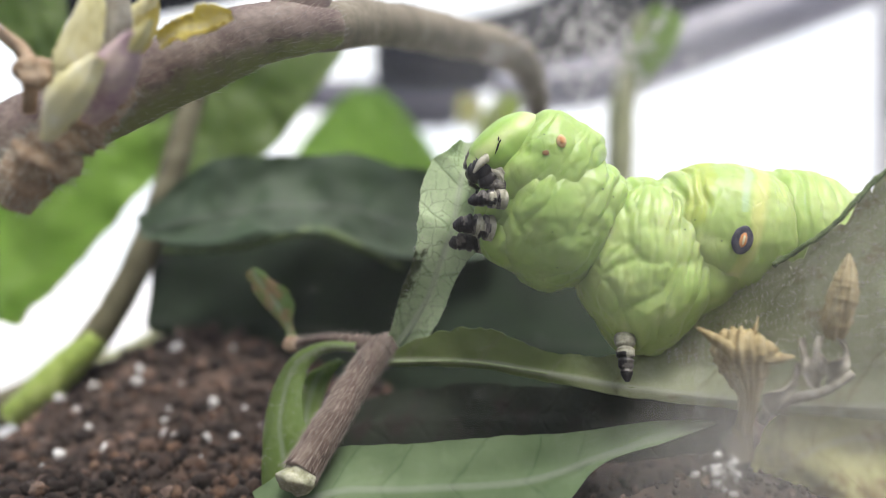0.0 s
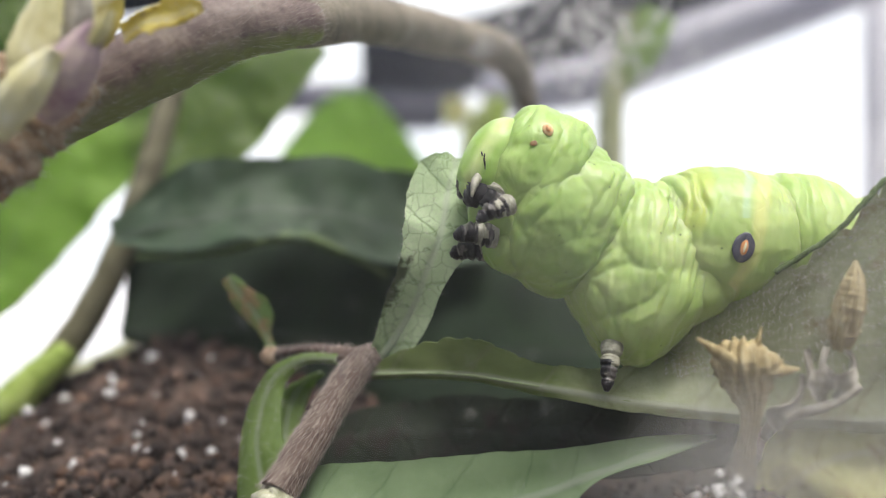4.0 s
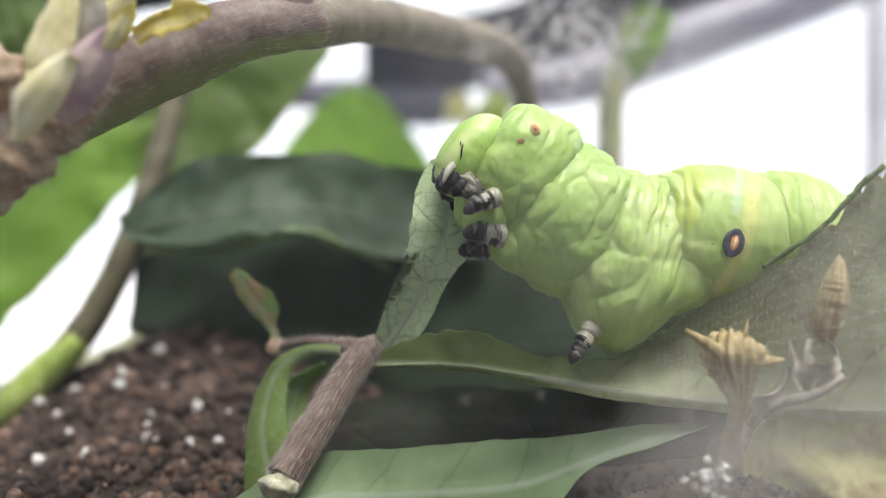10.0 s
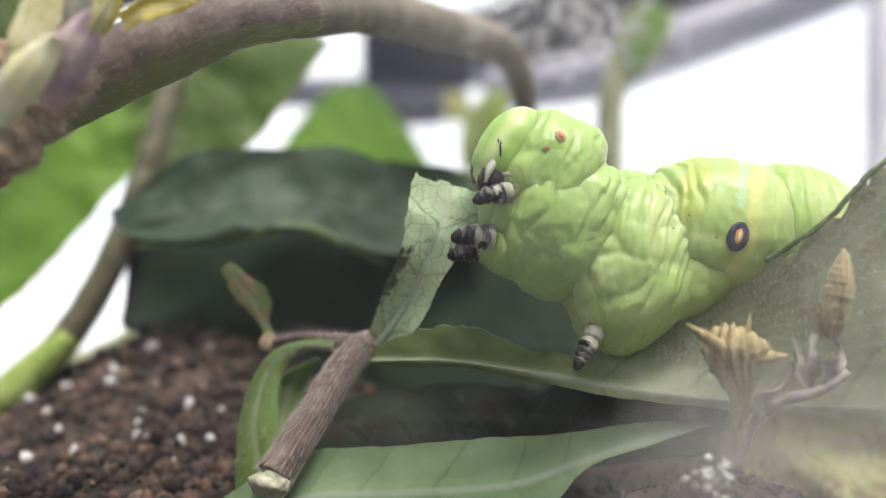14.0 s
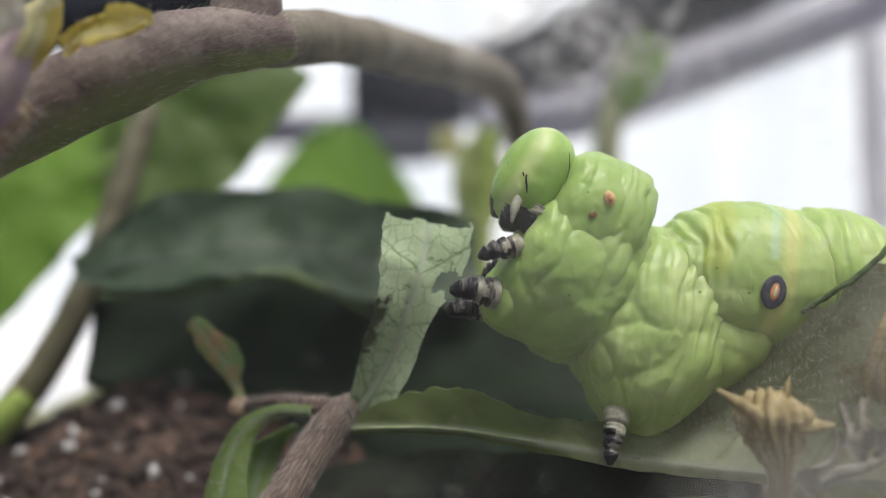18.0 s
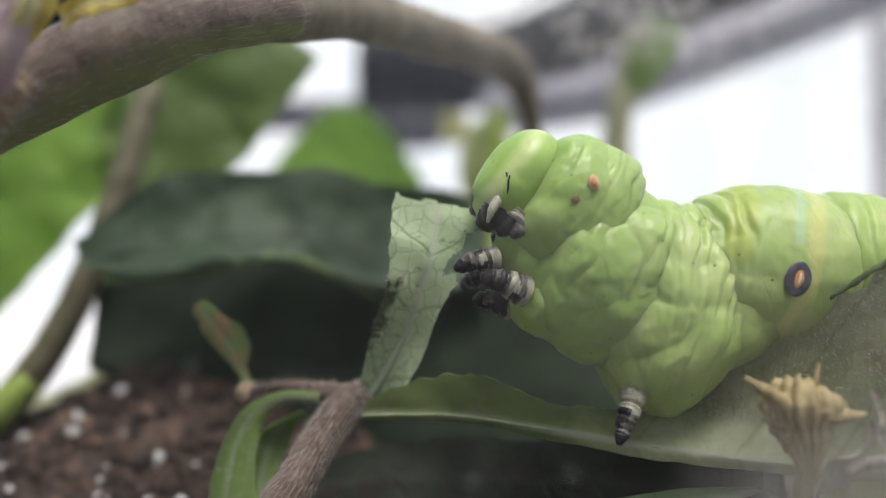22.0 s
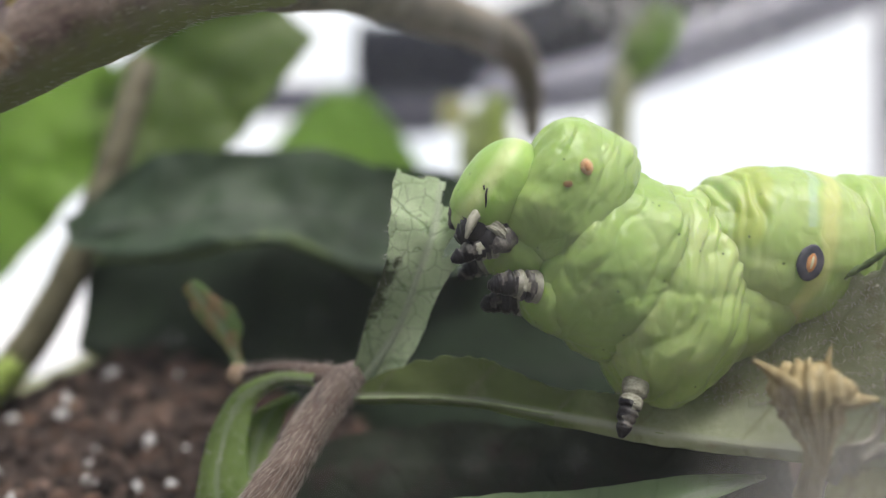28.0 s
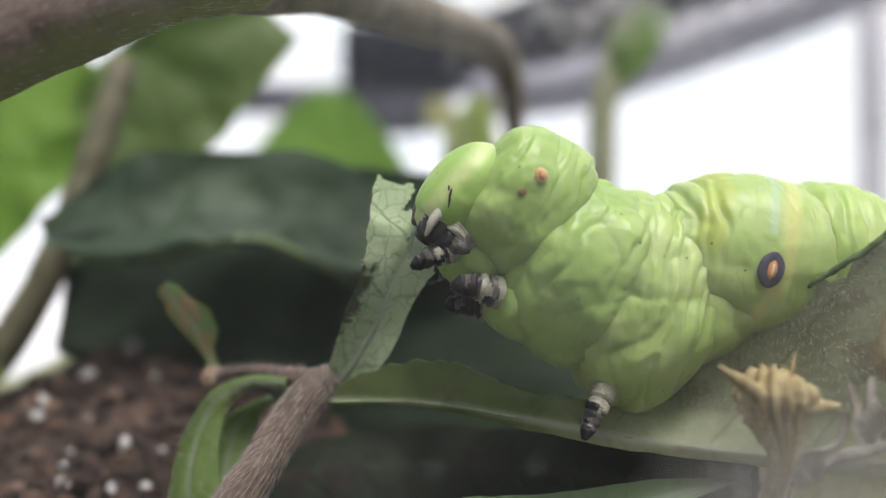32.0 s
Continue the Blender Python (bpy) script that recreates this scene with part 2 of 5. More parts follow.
def pane_material(name, haze, smear_glare=(), tone=(0.75, 0.74, 0.8)):
    """Clear plastic with a thin film of dust, wiped smears and painted-on glare patches."""
    m, n, l, b = material(name, 0.08, 0.0, 0.4)
    v = coords(n, l, 1000.0)
    film = n.new("ShaderNodeBsdfDiffuse")
    film.inputs[0].default_value = (*tone, 1)
    back = n.new("ShaderNodeBsdfTranslucent")
    back.inputs[0].default_value = (*tone, 1)
    dust = n.new("ShaderNodeMixShader")
    dust.inputs[0].default_value = 0.6
    l.new(film.outputs[0], dust.inputs[1])
    l.new(back.outputs[0], dust.inputs[2])
    clear = n.new("ShaderNodeBsdfTransparent")
    spread = noise_tex(n, l, v, 0.045, 3)
    fine = noise_tex(n, l, coords(n, l, 1000.0, (1, 1, 0.25)), 0.5, 5, 0.7)
    amount = calc(n, l, "MULTIPLY", calc(n, l, "ADD", calc(n, l, "MULTIPLY", spread, 0.9), calc(n, l, "MULTIPLY", fine, 0.35)), haze)
    if smear_glare:
        sep = n.new("ShaderNodeSeparateXYZ")
        l.new(v, sep.inputs[0])
        for cx, cz, rx, rz, much in smear_glare:
            dx = calc(n, l, "DIVIDE", calc(n, l, "SUBTRACT", sep.outputs[0], cx), rx)
            dz = calc(n, l, "DIVIDE", calc(n, l, "SUBTRACT", sep.outputs[2], cz), rz)
            r = calc(n, l, "ADD", calc(n, l, "POWER", calc(n, l, "ABSOLUTE", dx), 2.0), calc(n, l, "POWER", calc(n, l, "ABSOLUTE", dz), 2.0))
            r = calc(n, l, "ADD", r, calc(n, l, "MULTIPLY", calc(n, l, "SUBTRACT", spread, 0.5), 0.5))
            patch = ramp(n, l, r, ((0.0, (1, 1, 1)), (0.45, (0.5, 0.5, 0.5)), (1.0, (0, 0, 0))))
            amount = calc(n, l, "ADD", amount, calc(n, l, "MULTIPLY", calc(n, l, "MULTIPLY", patch, calc(n, l, "ADD", calc(n, l, "MULTIPLY", fine, 0.9), 0.35)), much))
    mixd = n.new("ShaderNodeMixShader")
    l.new(amount, mixd.inputs[0])
    l.new(clear.outputs[0], mixd.inputs[1])
    l.new(dust.outputs[0], mixd.inputs[2])
    gloss = n.new("ShaderNodeBsdfGlossy")
    gloss.inputs["Roughness"].default_value = 0.12
    fr = n.new("ShaderNodeFresnel")
    fr.inputs[0].default_value = 1.3
    mixg = n.new("ShaderNodeMixShader")
    l.new(fr.outputs[0], mixg.inputs[0])
    l.new(mixd.outputs[0], mixg.inputs[1])
    l.new(gloss.outputs[0], mixg.inputs[2])
    l.new(mixg.outputs[0], n["Material Output"].inputs[0])
    return m


STRIPE = 1.0
SKIN = skin_material("caterpillar_skin")
PALER = ((0.34, 0.5, 0.14), (0.46, 0.6, 0.22), (0.6, 0.7, 0.33))
SKIN_PALE = skin_material("caterpillar_skin_pale", False, None, PALER)
SKIN_STRIPE = skin_material("caterpillar_skin_striped", True, None, PALER)
SKIN_HEAD = skin_material("caterpillar_head_skin", False, (-0.72, 0.69, 0.75, 0.4), ((0.24, 0.46, 0.07), (0.33, 0.54, 0.12), (0.43, 0.62, 0.2)))
BLACK = grained("black_chitin", (0.008, 0.007, 0.009), (0.02, 0.018, 0.022), (0.07, 0.065, 0.065), 1.2, 0.3, 0.4)
PALE = grained("pale_chitin", (0.2, 0.19, 0.15), (0.38, 0.37, 0.29), (0.55, 0.53, 0.45), 1.2, 0.4, 0.3)
DINGY = grained("dingy_chitin", (0.05, 0.045, 0.045), (0.13, 0.12, 0.11), (0.3, 0.28, 0.25), 1.5, 0.4, 0.3)
ORANGE = grained("orange_spiracle", (0.6, 0.2, 0.06), (0.74, 0.33, 0.12), (0.8, 0.5, 0.28), 2.0, 0.45)
PALE_ORANGE = grained("pale_orange_rim", (0.7, 0.4, 0.17), (0.82, 0.56, 0.3), (0.88, 0.7, 0.46), 2.0, 0.45)
SLATE = grained("slate_ring", (0.03, 0.03, 0.05), (0.07, 0.07, 0.1), (0.16, 0.15, 0.18), 2.0, 0.5)
RUST = grained("rust_mark", (0.18, 0.09, 0.04), (0.28, 0.15, 0.06), (0.3, 0.25, 0.08), 2.0, 0.5)
EATEN = leaf_material("pale_underside", (0.48, 0.62, 0.36), (0.7, 0.81, 0.56), (0.15, 0.24, 0.1), net=0.75, through_light=0.2, scab=True, net_scale=0.8)
CURLED = leaf_material("curled_green", (0.14, 0.22, 0.05), (0.27, 0.37, 0.12), (0.33, 0.42, 0.18), net=0.2, through_light=0.5)
LOWER = leaf_material("pale_lower_leaf", (0.13, 0.2, 0.095), (0.21, 0.29, 0.155), (0.07, 0.12, 0.055), net=0.08, through_light=0.15, spacing=4.6, lateral=0.8, relief=0.15)
# cavity shade put into the leaf colour: a darker copy of DARK
SHADE_GREEN = leaf_material("shade_darkened_green", (0.008, 0.018, 0.009), (0.022, 0.042, 0.02), (0.04, 0.07, 0.035), net=0.1, through_light=0.04, rough=0.8, spacing=9, lateral=0.2)
# near-black tones stand for the shade under the front leaf
GAP_SHADE = leaf_material("gap_shade_leaf", (0.008, 0.014, 0.007), (0.03, 0.04, 0.022), (0.045, 0.05, 0.035), net=0.3, through_light=0.05, rough=0.7, brown=(0.03, 0.022, 0.017), lateral=0.1, relief=0.9)
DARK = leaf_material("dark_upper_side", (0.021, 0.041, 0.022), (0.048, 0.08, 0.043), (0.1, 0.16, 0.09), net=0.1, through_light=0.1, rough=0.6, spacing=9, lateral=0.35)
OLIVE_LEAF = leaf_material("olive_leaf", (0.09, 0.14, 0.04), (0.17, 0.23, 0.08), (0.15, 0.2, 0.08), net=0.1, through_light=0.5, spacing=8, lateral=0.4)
# part of the window backlight is put into base colour and glow tint
BACKLIT_TONE = leaf_material("backlit_toned_leaf", (0.24, 0.38, 0.08), (0.37, 0.53, 0.16), (0.32, 0.48, 0.15), net=0.1, through_light=0.75, spacing=8, lateral=0.5, glow=(0.44, 0.6, 0.2))
PALE_LEAF = leaf_material("pale_backlit_leaf", (0.34, 0.4, 0.18), (0.5, 0.56, 0.3), (0.4, 0.46, 0.24), net=0.1, through_light=0.5, spacing=8, lateral=0.4, glow=(0.5, 0.56, 0.28))
HAIRY = leaf_material("hairy_underside", (0.35, 0.38, 0.23), (0.58, 0.61, 0.42), (0.26, 0.26, 0.16), net=0.22, fade=(15, 26, (0.125, 0.17, 0.05), (0.24, 0.3, 0.11)), through_light=0.2, rough=0.7, spacing=6, net_scale=1.3, relief=0.25, brown=(0.36, 0.3, 0.2), brown_at=0.54)
YELLOWED = leaf_material("yellowed_leaf", (0.5, 0.5, 0.19), (0.74, 0.71, 0.36), (0.36, 0.32, 0.12), net=0.5, through_light=0.25, brown=(0.36, 0.28, 0.12), spacing=5)
GOLDEN = leaf_material("golden_leaf", (0.6, 0.52, 0.1), (0.84, 0.74, 0.26), (0.5, 0.42, 0.12), net=0.3, through_light=0.5, glow=(0.7, 0.6, 0.15))
BROWNED = leaf_material("browned_remnant", (0.12, 0.2, 0.06), (0.22, 0.34, 0.12), (0.2, 0.2, 0.1), net=0.2, brown=(0.4, 0.26, 0.15), brown_at=0.455)
RIB = grained("leaf_rib", (0.2, 0.27, 0.12), (0.32, 0.4, 0.2), (0.44, 0.5, 0.3), 0.6, 0.6, 0.4)
BARK = grained("hairy_brown_bark", (0.06, 0.038, 0.032), (0.14, 0.098, 0.08), (0.24, 0.19, 0.16), 0.6, 0.75, 0.7, (1, 1, 1))
BRANCH_BARK = grained("purple_brown_bark", (0.1, 0.065, 0.062), (0.2, 0.15, 0.135), (0.32, 0.265, 0.225), 0.35, 0.65, 0.6)
n, l = BRANCH_BARK.node_tree.nodes, BRANCH_BARK.node_tree.links
up = n.new("ShaderNodeSeparateXYZ")
l.new(n.new("ShaderNodeNewGeometry").outputs["Normal"], up.inputs[0])
low = calc(n, l, "ADD", up.outputs[2], calc(n, l, "MULTIPLY", noise_tex(n, l, coords(n, l, 1000.0), 0.8, 4), 0.7))
low = calc(n, l, "ADD", low, 0.5)
old = n["Principled BSDF"].inputs["Base Color"].links[0].from_socket
l.new(mix(n, l, ramp(n, l, low, ((0.08, (1, 1, 1)), (0.55, (0, 0, 0)))), old, (0.25, 0.28, 0.1)), n["Principled BSDF"].inputs["Base Color"])
LIME = grained("lime_stem", (0.15, 0.22, 0.04), (0.28, 0.37, 0.08), (0.38, 0.45, 0.16), 0.3, 0.5)
DUN = grained("dun_stem", (0.07, 0.065, 0.035), (0.13, 0.12, 0.07), (0.2, 0.19, 0.12), 0.3, 0.6)
OLIVE = grained("olive_stem", (0.2, 0.22, 0.12), (0.32, 0.34, 0.2), (0.44, 0.45, 0.32), 0.3, 0.6)
CUT = grained("cut_stem_end", (0.26, 0.26, 0.16), (0.42, 0.42, 0.29), (0.62, 0.61, 0.49), 1.0, 0.8, 0.8)
STRAW = grained("dry_straw", (0.24, 0.18, 0.08), (0.46, 0.37, 0.2), (0.62, 0.54, 0.36), 0.7, 0.8, 0.7, (1.6, 1.6, 0.4))
GOLDEN_STRAW = grained("golden_straw", (0.3, 0.22, 0.07), (0.5, 0.4, 0.16), (0.66, 0.56, 0.3), 0.9, 0.8, 0.7)
GREYDRY = grained("grey_dry_petal", (0.2, 0.18, 0.15), (0.36, 0.33, 0.28), (0.52, 0.5, 0.45), 0.8, 0.8, 0.6)
HUSK = grained("brown_husk", (0.2, 0.13, 0.08), (0.42, 0.3, 0.2), (0.62, 0.5, 0.38), 0.9, 0.8, 0.6)
BRACT = grained("cream_bract", (0.62, 0.56, 0.22), (0.82, 0.77, 0.44), (0.88, 0.85, 0.68), 0.4, 0.6, 0.4, (1, 1, 0.5))
PURPLE = grained("purple_bract_tip", (0.36, 0.23, 0.3), (0.52, 0.38, 0.42), (0.68, 0.58, 0.48), 0.5, 0.6, 0.4)
SHOOT = grained("pale_shoot_bark", (0.13, 0.11, 0.085), (0.22, 0.19, 0.145), (0.32, 0.29, 0.23), 0.35, 0.7, 0.5)
STEM_HAIR = material("brown_hair", 0.5)[0]
STEM_HAIR.node_tree.nodes["Principled BSDF"].inputs["Base Color"].default_value = (0.4, 0.34, 0.3, 1)
LEAF_EDGE = grained("dark_green_leaf_edge", (0.05, 0.08, 0.025), (0.1, 0.15, 0.05), (0.2, 0.26, 0.12), 0.8, 0.6, 0.5)
HAIR = material("pale_hair", 0.5)[0]
HAIR.node_tree.nodes["Principled BSDF"].inputs["Base Color"].default_value = (0.62, 0.6, 0.52, 1)
SOIL = grained("potting_soil", (0.02, 0.014, 0.012), (0.055, 0.038, 0.031), (0.14, 0.09, 0.066), 0.3, 0.9, 1.0, depth=0.0006)
CRUMB = grained("soil_crumb", (0.024, 0.018, 0.016), (0.063, 0.046, 0.041), (0.16, 0.122, 0.102), 0.5, 0.9, 0.8)
n, l = CRUMB.node_tree.nodes, CRUMB.node_tree.links
geo = n.new("ShaderNodeNewGeometry")
old = n["Principled BSDF"].inputs["Base Color"].links[0].from_socket
tone = ramp(n, l, geo.outputs["Random Per Island"], ((0.0, (0.25, 0.24, 0.24)), (0.35, (0.6, 0.55, 0.52)), (0.7, (1.0, 0.95, 0.9)), (0.9, (1.6, 1.25, 0.95)), (1.0, (2.8, 2.6, 2.4))))
l.new(mix(n, l, 1.0, old, tone, "MULTIPLY"), n["Principled BSDF"].inputs["Base Color"])
PERLITE = grained("perlite", (0.5, 0.48, 0.46), (0.7, 0.69, 0.68), (0.82, 0.82, 0.83), 0.5, 0.8, 0.7)
SPECK = material("dirt_speck", 0.8)[0]
SPECK.node_tree.nodes["Principled BSDF"].inputs["Base Color"].default_value = (0.03, 0.025, 0.02, 1)
SILK = material("silk", 0.4)[0]
SILK.node_tree.nodes["Principled BSDF"].inputs["Base Color"].default_value = (0.75, 0.74, 0.74, 1)
NAVY = grained("dark_navy_plastic", (0.006, 0.007, 0.012), (0.011, 0.013, 0.021), (0.02, 0.023, 0.035), 0.02, 0.75, spec=0.08)
GREYBAND = grained("grey_lilac_plastic", (0.16, 0.16, 0.2), (0.24, 0.24, 0.3), (0.34, 0.34, 0.4), 0.02, 0.4)
TABLE = grained("white_table", (0.68, 0.68, 0.68), (0.76, 0.76, 0.77), (0.82, 0.82, 0.83), 0.02, 0.5, 0.1)
FLOOR = grained("grey_floor", (0.1, 0.09, 0.08), (0.16, 0.14, 0.12), (0.22, 0.2, 0.17), 0.004, 0.6)
WALL = grained("grey_wall", (0.36, 0.36, 0.35), (0.42, 0.42, 0.41), (0.48, 0.48, 0.47), 0.004, 0.8)
JAMB = grained("pale_frame_paint", (0.6, 0.6, 0.66), (0.72, 0.72, 0.77), (0.82, 0.82, 0.85), 0.02, 0.5)
CURTAIN = grained("blind_slat", (0.06, 0.06, 0.08), (0.1, 0.1, 0.13), (0.17, 0.17, 0.21), 0.02, 0.6)
# several patches here stand for milky glare and reflections on the wall
PANE = pane_material("clear_plastic_front", 0.0085, [(22.5, 13.0, 14.5, 9.0, 0.24), (15.5, 15.5, 10.0, 3.0, 0.1), (28.0, 24.0, 11.0, 10.0, 0.13), (17.0, 18.5, 6.5, 4.5, 0.14), (11.0, 29.0, 9.0, 7.0, 0.055), (10.0, 39.0, 12.0, 4.0, 0.1)], (0.78, 0.75, 0.74))
PANE_BACK = pane_material("clear_plastic", 0.02)
GLOW = bpy.data.materials.new("window_light")
GLOW.use_nodes = True
gn, gl = GLOW.node_tree.nodes, GLOW.node_tree.links
gn.remove(gn["Principled BSDF"])
ge = gn.new("ShaderNodeEmission")
ge.inputs[0].default_value, ge.inputs[1].default_value = (0.95, 0.97, 1.0, 1), 1.2
folds = noise_tex(gn, gl, coords(gn, gl, 1.0, (1, 1, 0.06)), 22.0, 3)
gl.new(ramp(gn, gl, folds, ((0.3, (0.8, 0.86, 0.95)), (0.7, (1.0, 1.0, 1.0)))), ge.inputs[0])
gl.new(ge.outputs[0], gn["Material Output"].inputs[0])

# ---- mesh helpers, in millimetres ----


def link(name, bm, mats, origin=(0, 0, 0), label="", smooth=True):
    o = Vector(origin)
    for v in bm.verts:
        v.co = (v.co - o) * MM
    for f in bm.faces:
        f.smooth = smooth
    me = bpy.data.meshes.new(name)
    bm.to_mesh(me)
    bm.free()
    for m in mats if isinstance(mats, (list, tuple)) else [mats]:
        me.materials.append(m)
    ob = new(name, me)
    ob.location = o * MM
    BASE[ob.name] = o
    if label:
        tagged(ob, label)
    return ob


BASE = {}


def part(name, bm, mats, parent, label="", origin=None, smooth=True):
    o = BASE[parent.name] if origin is None else Vector(origin)
    ob = link(name, bm, mats, o, label, smooth)
    ob.parent = parent
    ob.location = (o - BASE[parent.name]) * MM
    return ob


def thing(name, origin, label, category, group="", kind=""):
    ob = new(name)
    ob.empty_display_size = 0.004
    ob.location = Vector(origin) * MM
    BASE[ob.name] = Vector(origin)
    return tagged(ob, label, category, group, kind)


def spline(pts, u):
    """Catmull-Rom through pts, u from 0 to 1; pts hold any number of values each."""
    n = len(pts) - 1
    s = min(max(u, 0.0), 1.0) * n
    i = min(int(s), n - 1)
    f = s - i
    p = [np.array(pts[min(max(i + k, 0), n)], float) for k in (-1, 0, 1, 2)]
    return 0.5 * (2 * p[1] + (p[2] - p[0]) * f + (2 * p[0] - 5 * p[1] + 4 * p[2] - p[3]) * f**2 + (3 * p[1] - p[0] - 3 * p[2] + p[3]) * f**3)


def nz(p, s=1.0, seed=0.0):
    return noise.noise(Vector((p[0] * s + seed * 17.3, p[1] * s - seed * 9.1, p[2] * s + seed * 5.7)))


def tube(pts, radii, sides=20, rings=50, bumpy=0.0, seed=0.0, caps=True, split=None, squash=1.0, flutes=0):
    """A bent tapered rod. split: faces whose normal points below this take the second material."""
    bm = bmesh.new()
    prev, side, grid = None, Vector((0.31, -0.9, 0.2)), []
    for i in range(rings):
        u = i / (rings - 1)
        c = Vector(spline(pts, u))
        t = (Vector(spline(pts, min(u + 0.01, 1))) - Vector(spline(pts, max(u - 0.01, 0)))).normalized()
        r = float(spline([(x,) for x in radii], u)[0])
        side = (side - t * side.dot(t)).normalized()
        other = t.cross(side)
        ring = []
        for k in range(sides):
            a = 2 * math.pi * k / sides
            d = side * math.cos(a) + other * math.sin(a) * squash
            p = c + d * r * (1 + (0.12 * math.cos(flutes * a + 2 * u) + 0.05 * math.cos(2.3 * flutes * a) if flutes else 0))
            p += d * bumpy * r * (nz(p, 0.5 / r, seed) + 0.5 * nz(p, 1.6 / r, seed + 3))
            ring.append(bm.verts.new(p))
        grid.append(ring)
    for i in range(rings - 1):
        for k in range(sides):
            bm.faces.new((grid[i][k], grid[i][(k + 1) % sides], grid[i + 1][(k + 1) % sides], grid[i + 1][k]))
    if caps:
        for ring in (grid[0], grid[-1]):
            c = bm.verts.new(sum((v.co for v in ring), Vector()) / sides)
            for k in range(sides):
                bm.faces.new((ring[k], ring[(k + 1) % sides], c))
    bmesh.ops.recalc_face_normals(bm, faces=bm.faces)
    if split is not None:
        bm.normal_update()
        for f in bm.faces:
            c = f.calc_center_median()
            if f.normal.z < split + 0.35 * nz(c, 0.4, 7):
                f.material_index = 1
    return bm


def sheet(spine, left, right, sides, cup=0.0, wave=0.0, nu=44, nv=14, thick=0.22, ragged=0.0, seed=0.0, only=None):
    """A leaf blade with thickness. left, right: half widths along the spine; sides: way across the blade along the spine;
    cup: how far the blade bends out of its plane; only: a test of (u, v) that picks faces."""
    bm = bmesh.new()
    uvl = bm.loops.layers.uv.new("uv")
    length = sum((Vector(spine[i + 1]) - Vector(spine[i])).length for i in range(len(spine) - 1))
    top, low, place = [], [], {}
    for i in range(nu + 1):
        u = i / nu
        c = Vector(spline(spine, u))
        t = (Vector(spline(spine, min(u + 0.01, 1))) - Vector(spline(spine, max(u - 0.01, 0)))).normalized()
        d = Vector(spline(sides, u))
        d = (d - t * d.dot(t)).normalized()
        nrm = t.cross(d).normalized()
        wl, wr = float(spline([(x,) for x in left], u)[0]), float(spline([(x,) for x in right], u)[0])
        ra, rb = [], []
        for j in range(nv + 1):
            v = 2 * j / nv - 1
            w = v * (wr if v > 0 else wl)
            w *= 1 + (ragged * (nz((u * length, v, 0), 0.9, seed) + 0.6 * nz((u * length, v, 0), 3.1, seed)) if abs(v) > 0.9 else 0)
            p = c + d * w + nrm * (cup * v * v + wave * nz((u * length, w, 0), 0.16, seed + 2) + 0.35 * wave * nz((u * length, w, 3), 0.5, seed + 4))
            p += nrm * (0.12 * math.exp(-(w / 0.35) ** 2))
            a, b2 = bm.verts.new(p), bm.verts.new(p - nrm * thick)
            place[a] = place[b2] = (u * length * MM, w * MM)
            ra.append(a)
            rb.append(b2)
        top.append(ra)
        low.append(rb)
    rim = []
    keep = [[only is None or only((i + 0.5) / nu, 2 * (j + 0.5) / nv - 1) for j in range(nv)] for i in range(nu)]
    for i in range(nu):
        for j in range(nv):
            if not keep[i][j]:
                continue
            bm.faces.new((top[i][j], top[i + 1][j], top[i + 1][j + 1], top[i][j + 1]))
            bm.faces.new((low[i][j], low[i][j + 1], low[i + 1][j + 1], low[i + 1][j]))
            for di, dj, e in ((-1, 0, ((i, j), (i, j + 1))), (1, 0, ((i + 1, j + 1), (i + 1, j))), (0, -1, ((i + 1, j), (i, j))), (0, 1, ((i, j + 1), (i + 1, j + 1)))):
                a, b2 = i + di, j + dj
                if not (0 <= a < nu and 0 <= b2 < nv and keep[a][b2]):
                    (p, q), (r, s) = e
                    rim.append(bm.faces.new((top[p][q], top[r][s], low[r][s], low[p][q])))
    for v in [v for v in bm.verts if not v.link_faces]:
        place.pop(v)
        bm.verts.remove(v)
    for f in bm.faces:
        for lp in f.loops:
            lp[uvl].uv = place[lp.vert]
    bmesh.ops.recalc_face_normals(bm, faces=bm.faces)
    for f in rim:
        for e in f.edges:
            e.smooth = False
    return bm


def hairs(bm, source, count, length, r, rng, lean=(0, 0, 0), where=None):
    """Short pointed hairs that stand on the faces of source."""
    source.faces.ensure_lookup_table()
    faces = [f for f in source.faces if where is None or where(f)]
    for k in range(count):
        f = rng.choice(faces)
        ws = [rng.random() for _ in f.verts]
        p = sum((v.co * w for v, w in zip(f.verts, ws)), Vector()) / sum(ws)
        d = (f.normal + Vector(lean) + Vector([rng.uniform(-0.5, 0.5) for _ in range(3)])).normalized()
        h = length * rng.uniform(0.5, 1.2)
        a = d.orthogonal().normalized()
        b2 = d.cross(a)
        root = [bm.verts.new(p + (a * math.cos(x) + b2 * math.sin(x)) * r) for x in (0, 2.1, 4.2)]
        bend = Vector([rng.uniform(-0.25, 0.25) for _ in range(3)]) * h
        mid = [bm.verts.new(v.co * 0.4 + p * 0.6 + d * h * 0.55 + bend * 0.3) for v in root]
        tip = bm.verts.new(p + d * h + bend)
        for i in range(3):
            j = (i + 1) % 3
            bm.faces.new((root[i], root[j], mid[j], mid[i]))
            bm.faces.new((mid[i], mid[j], tip))


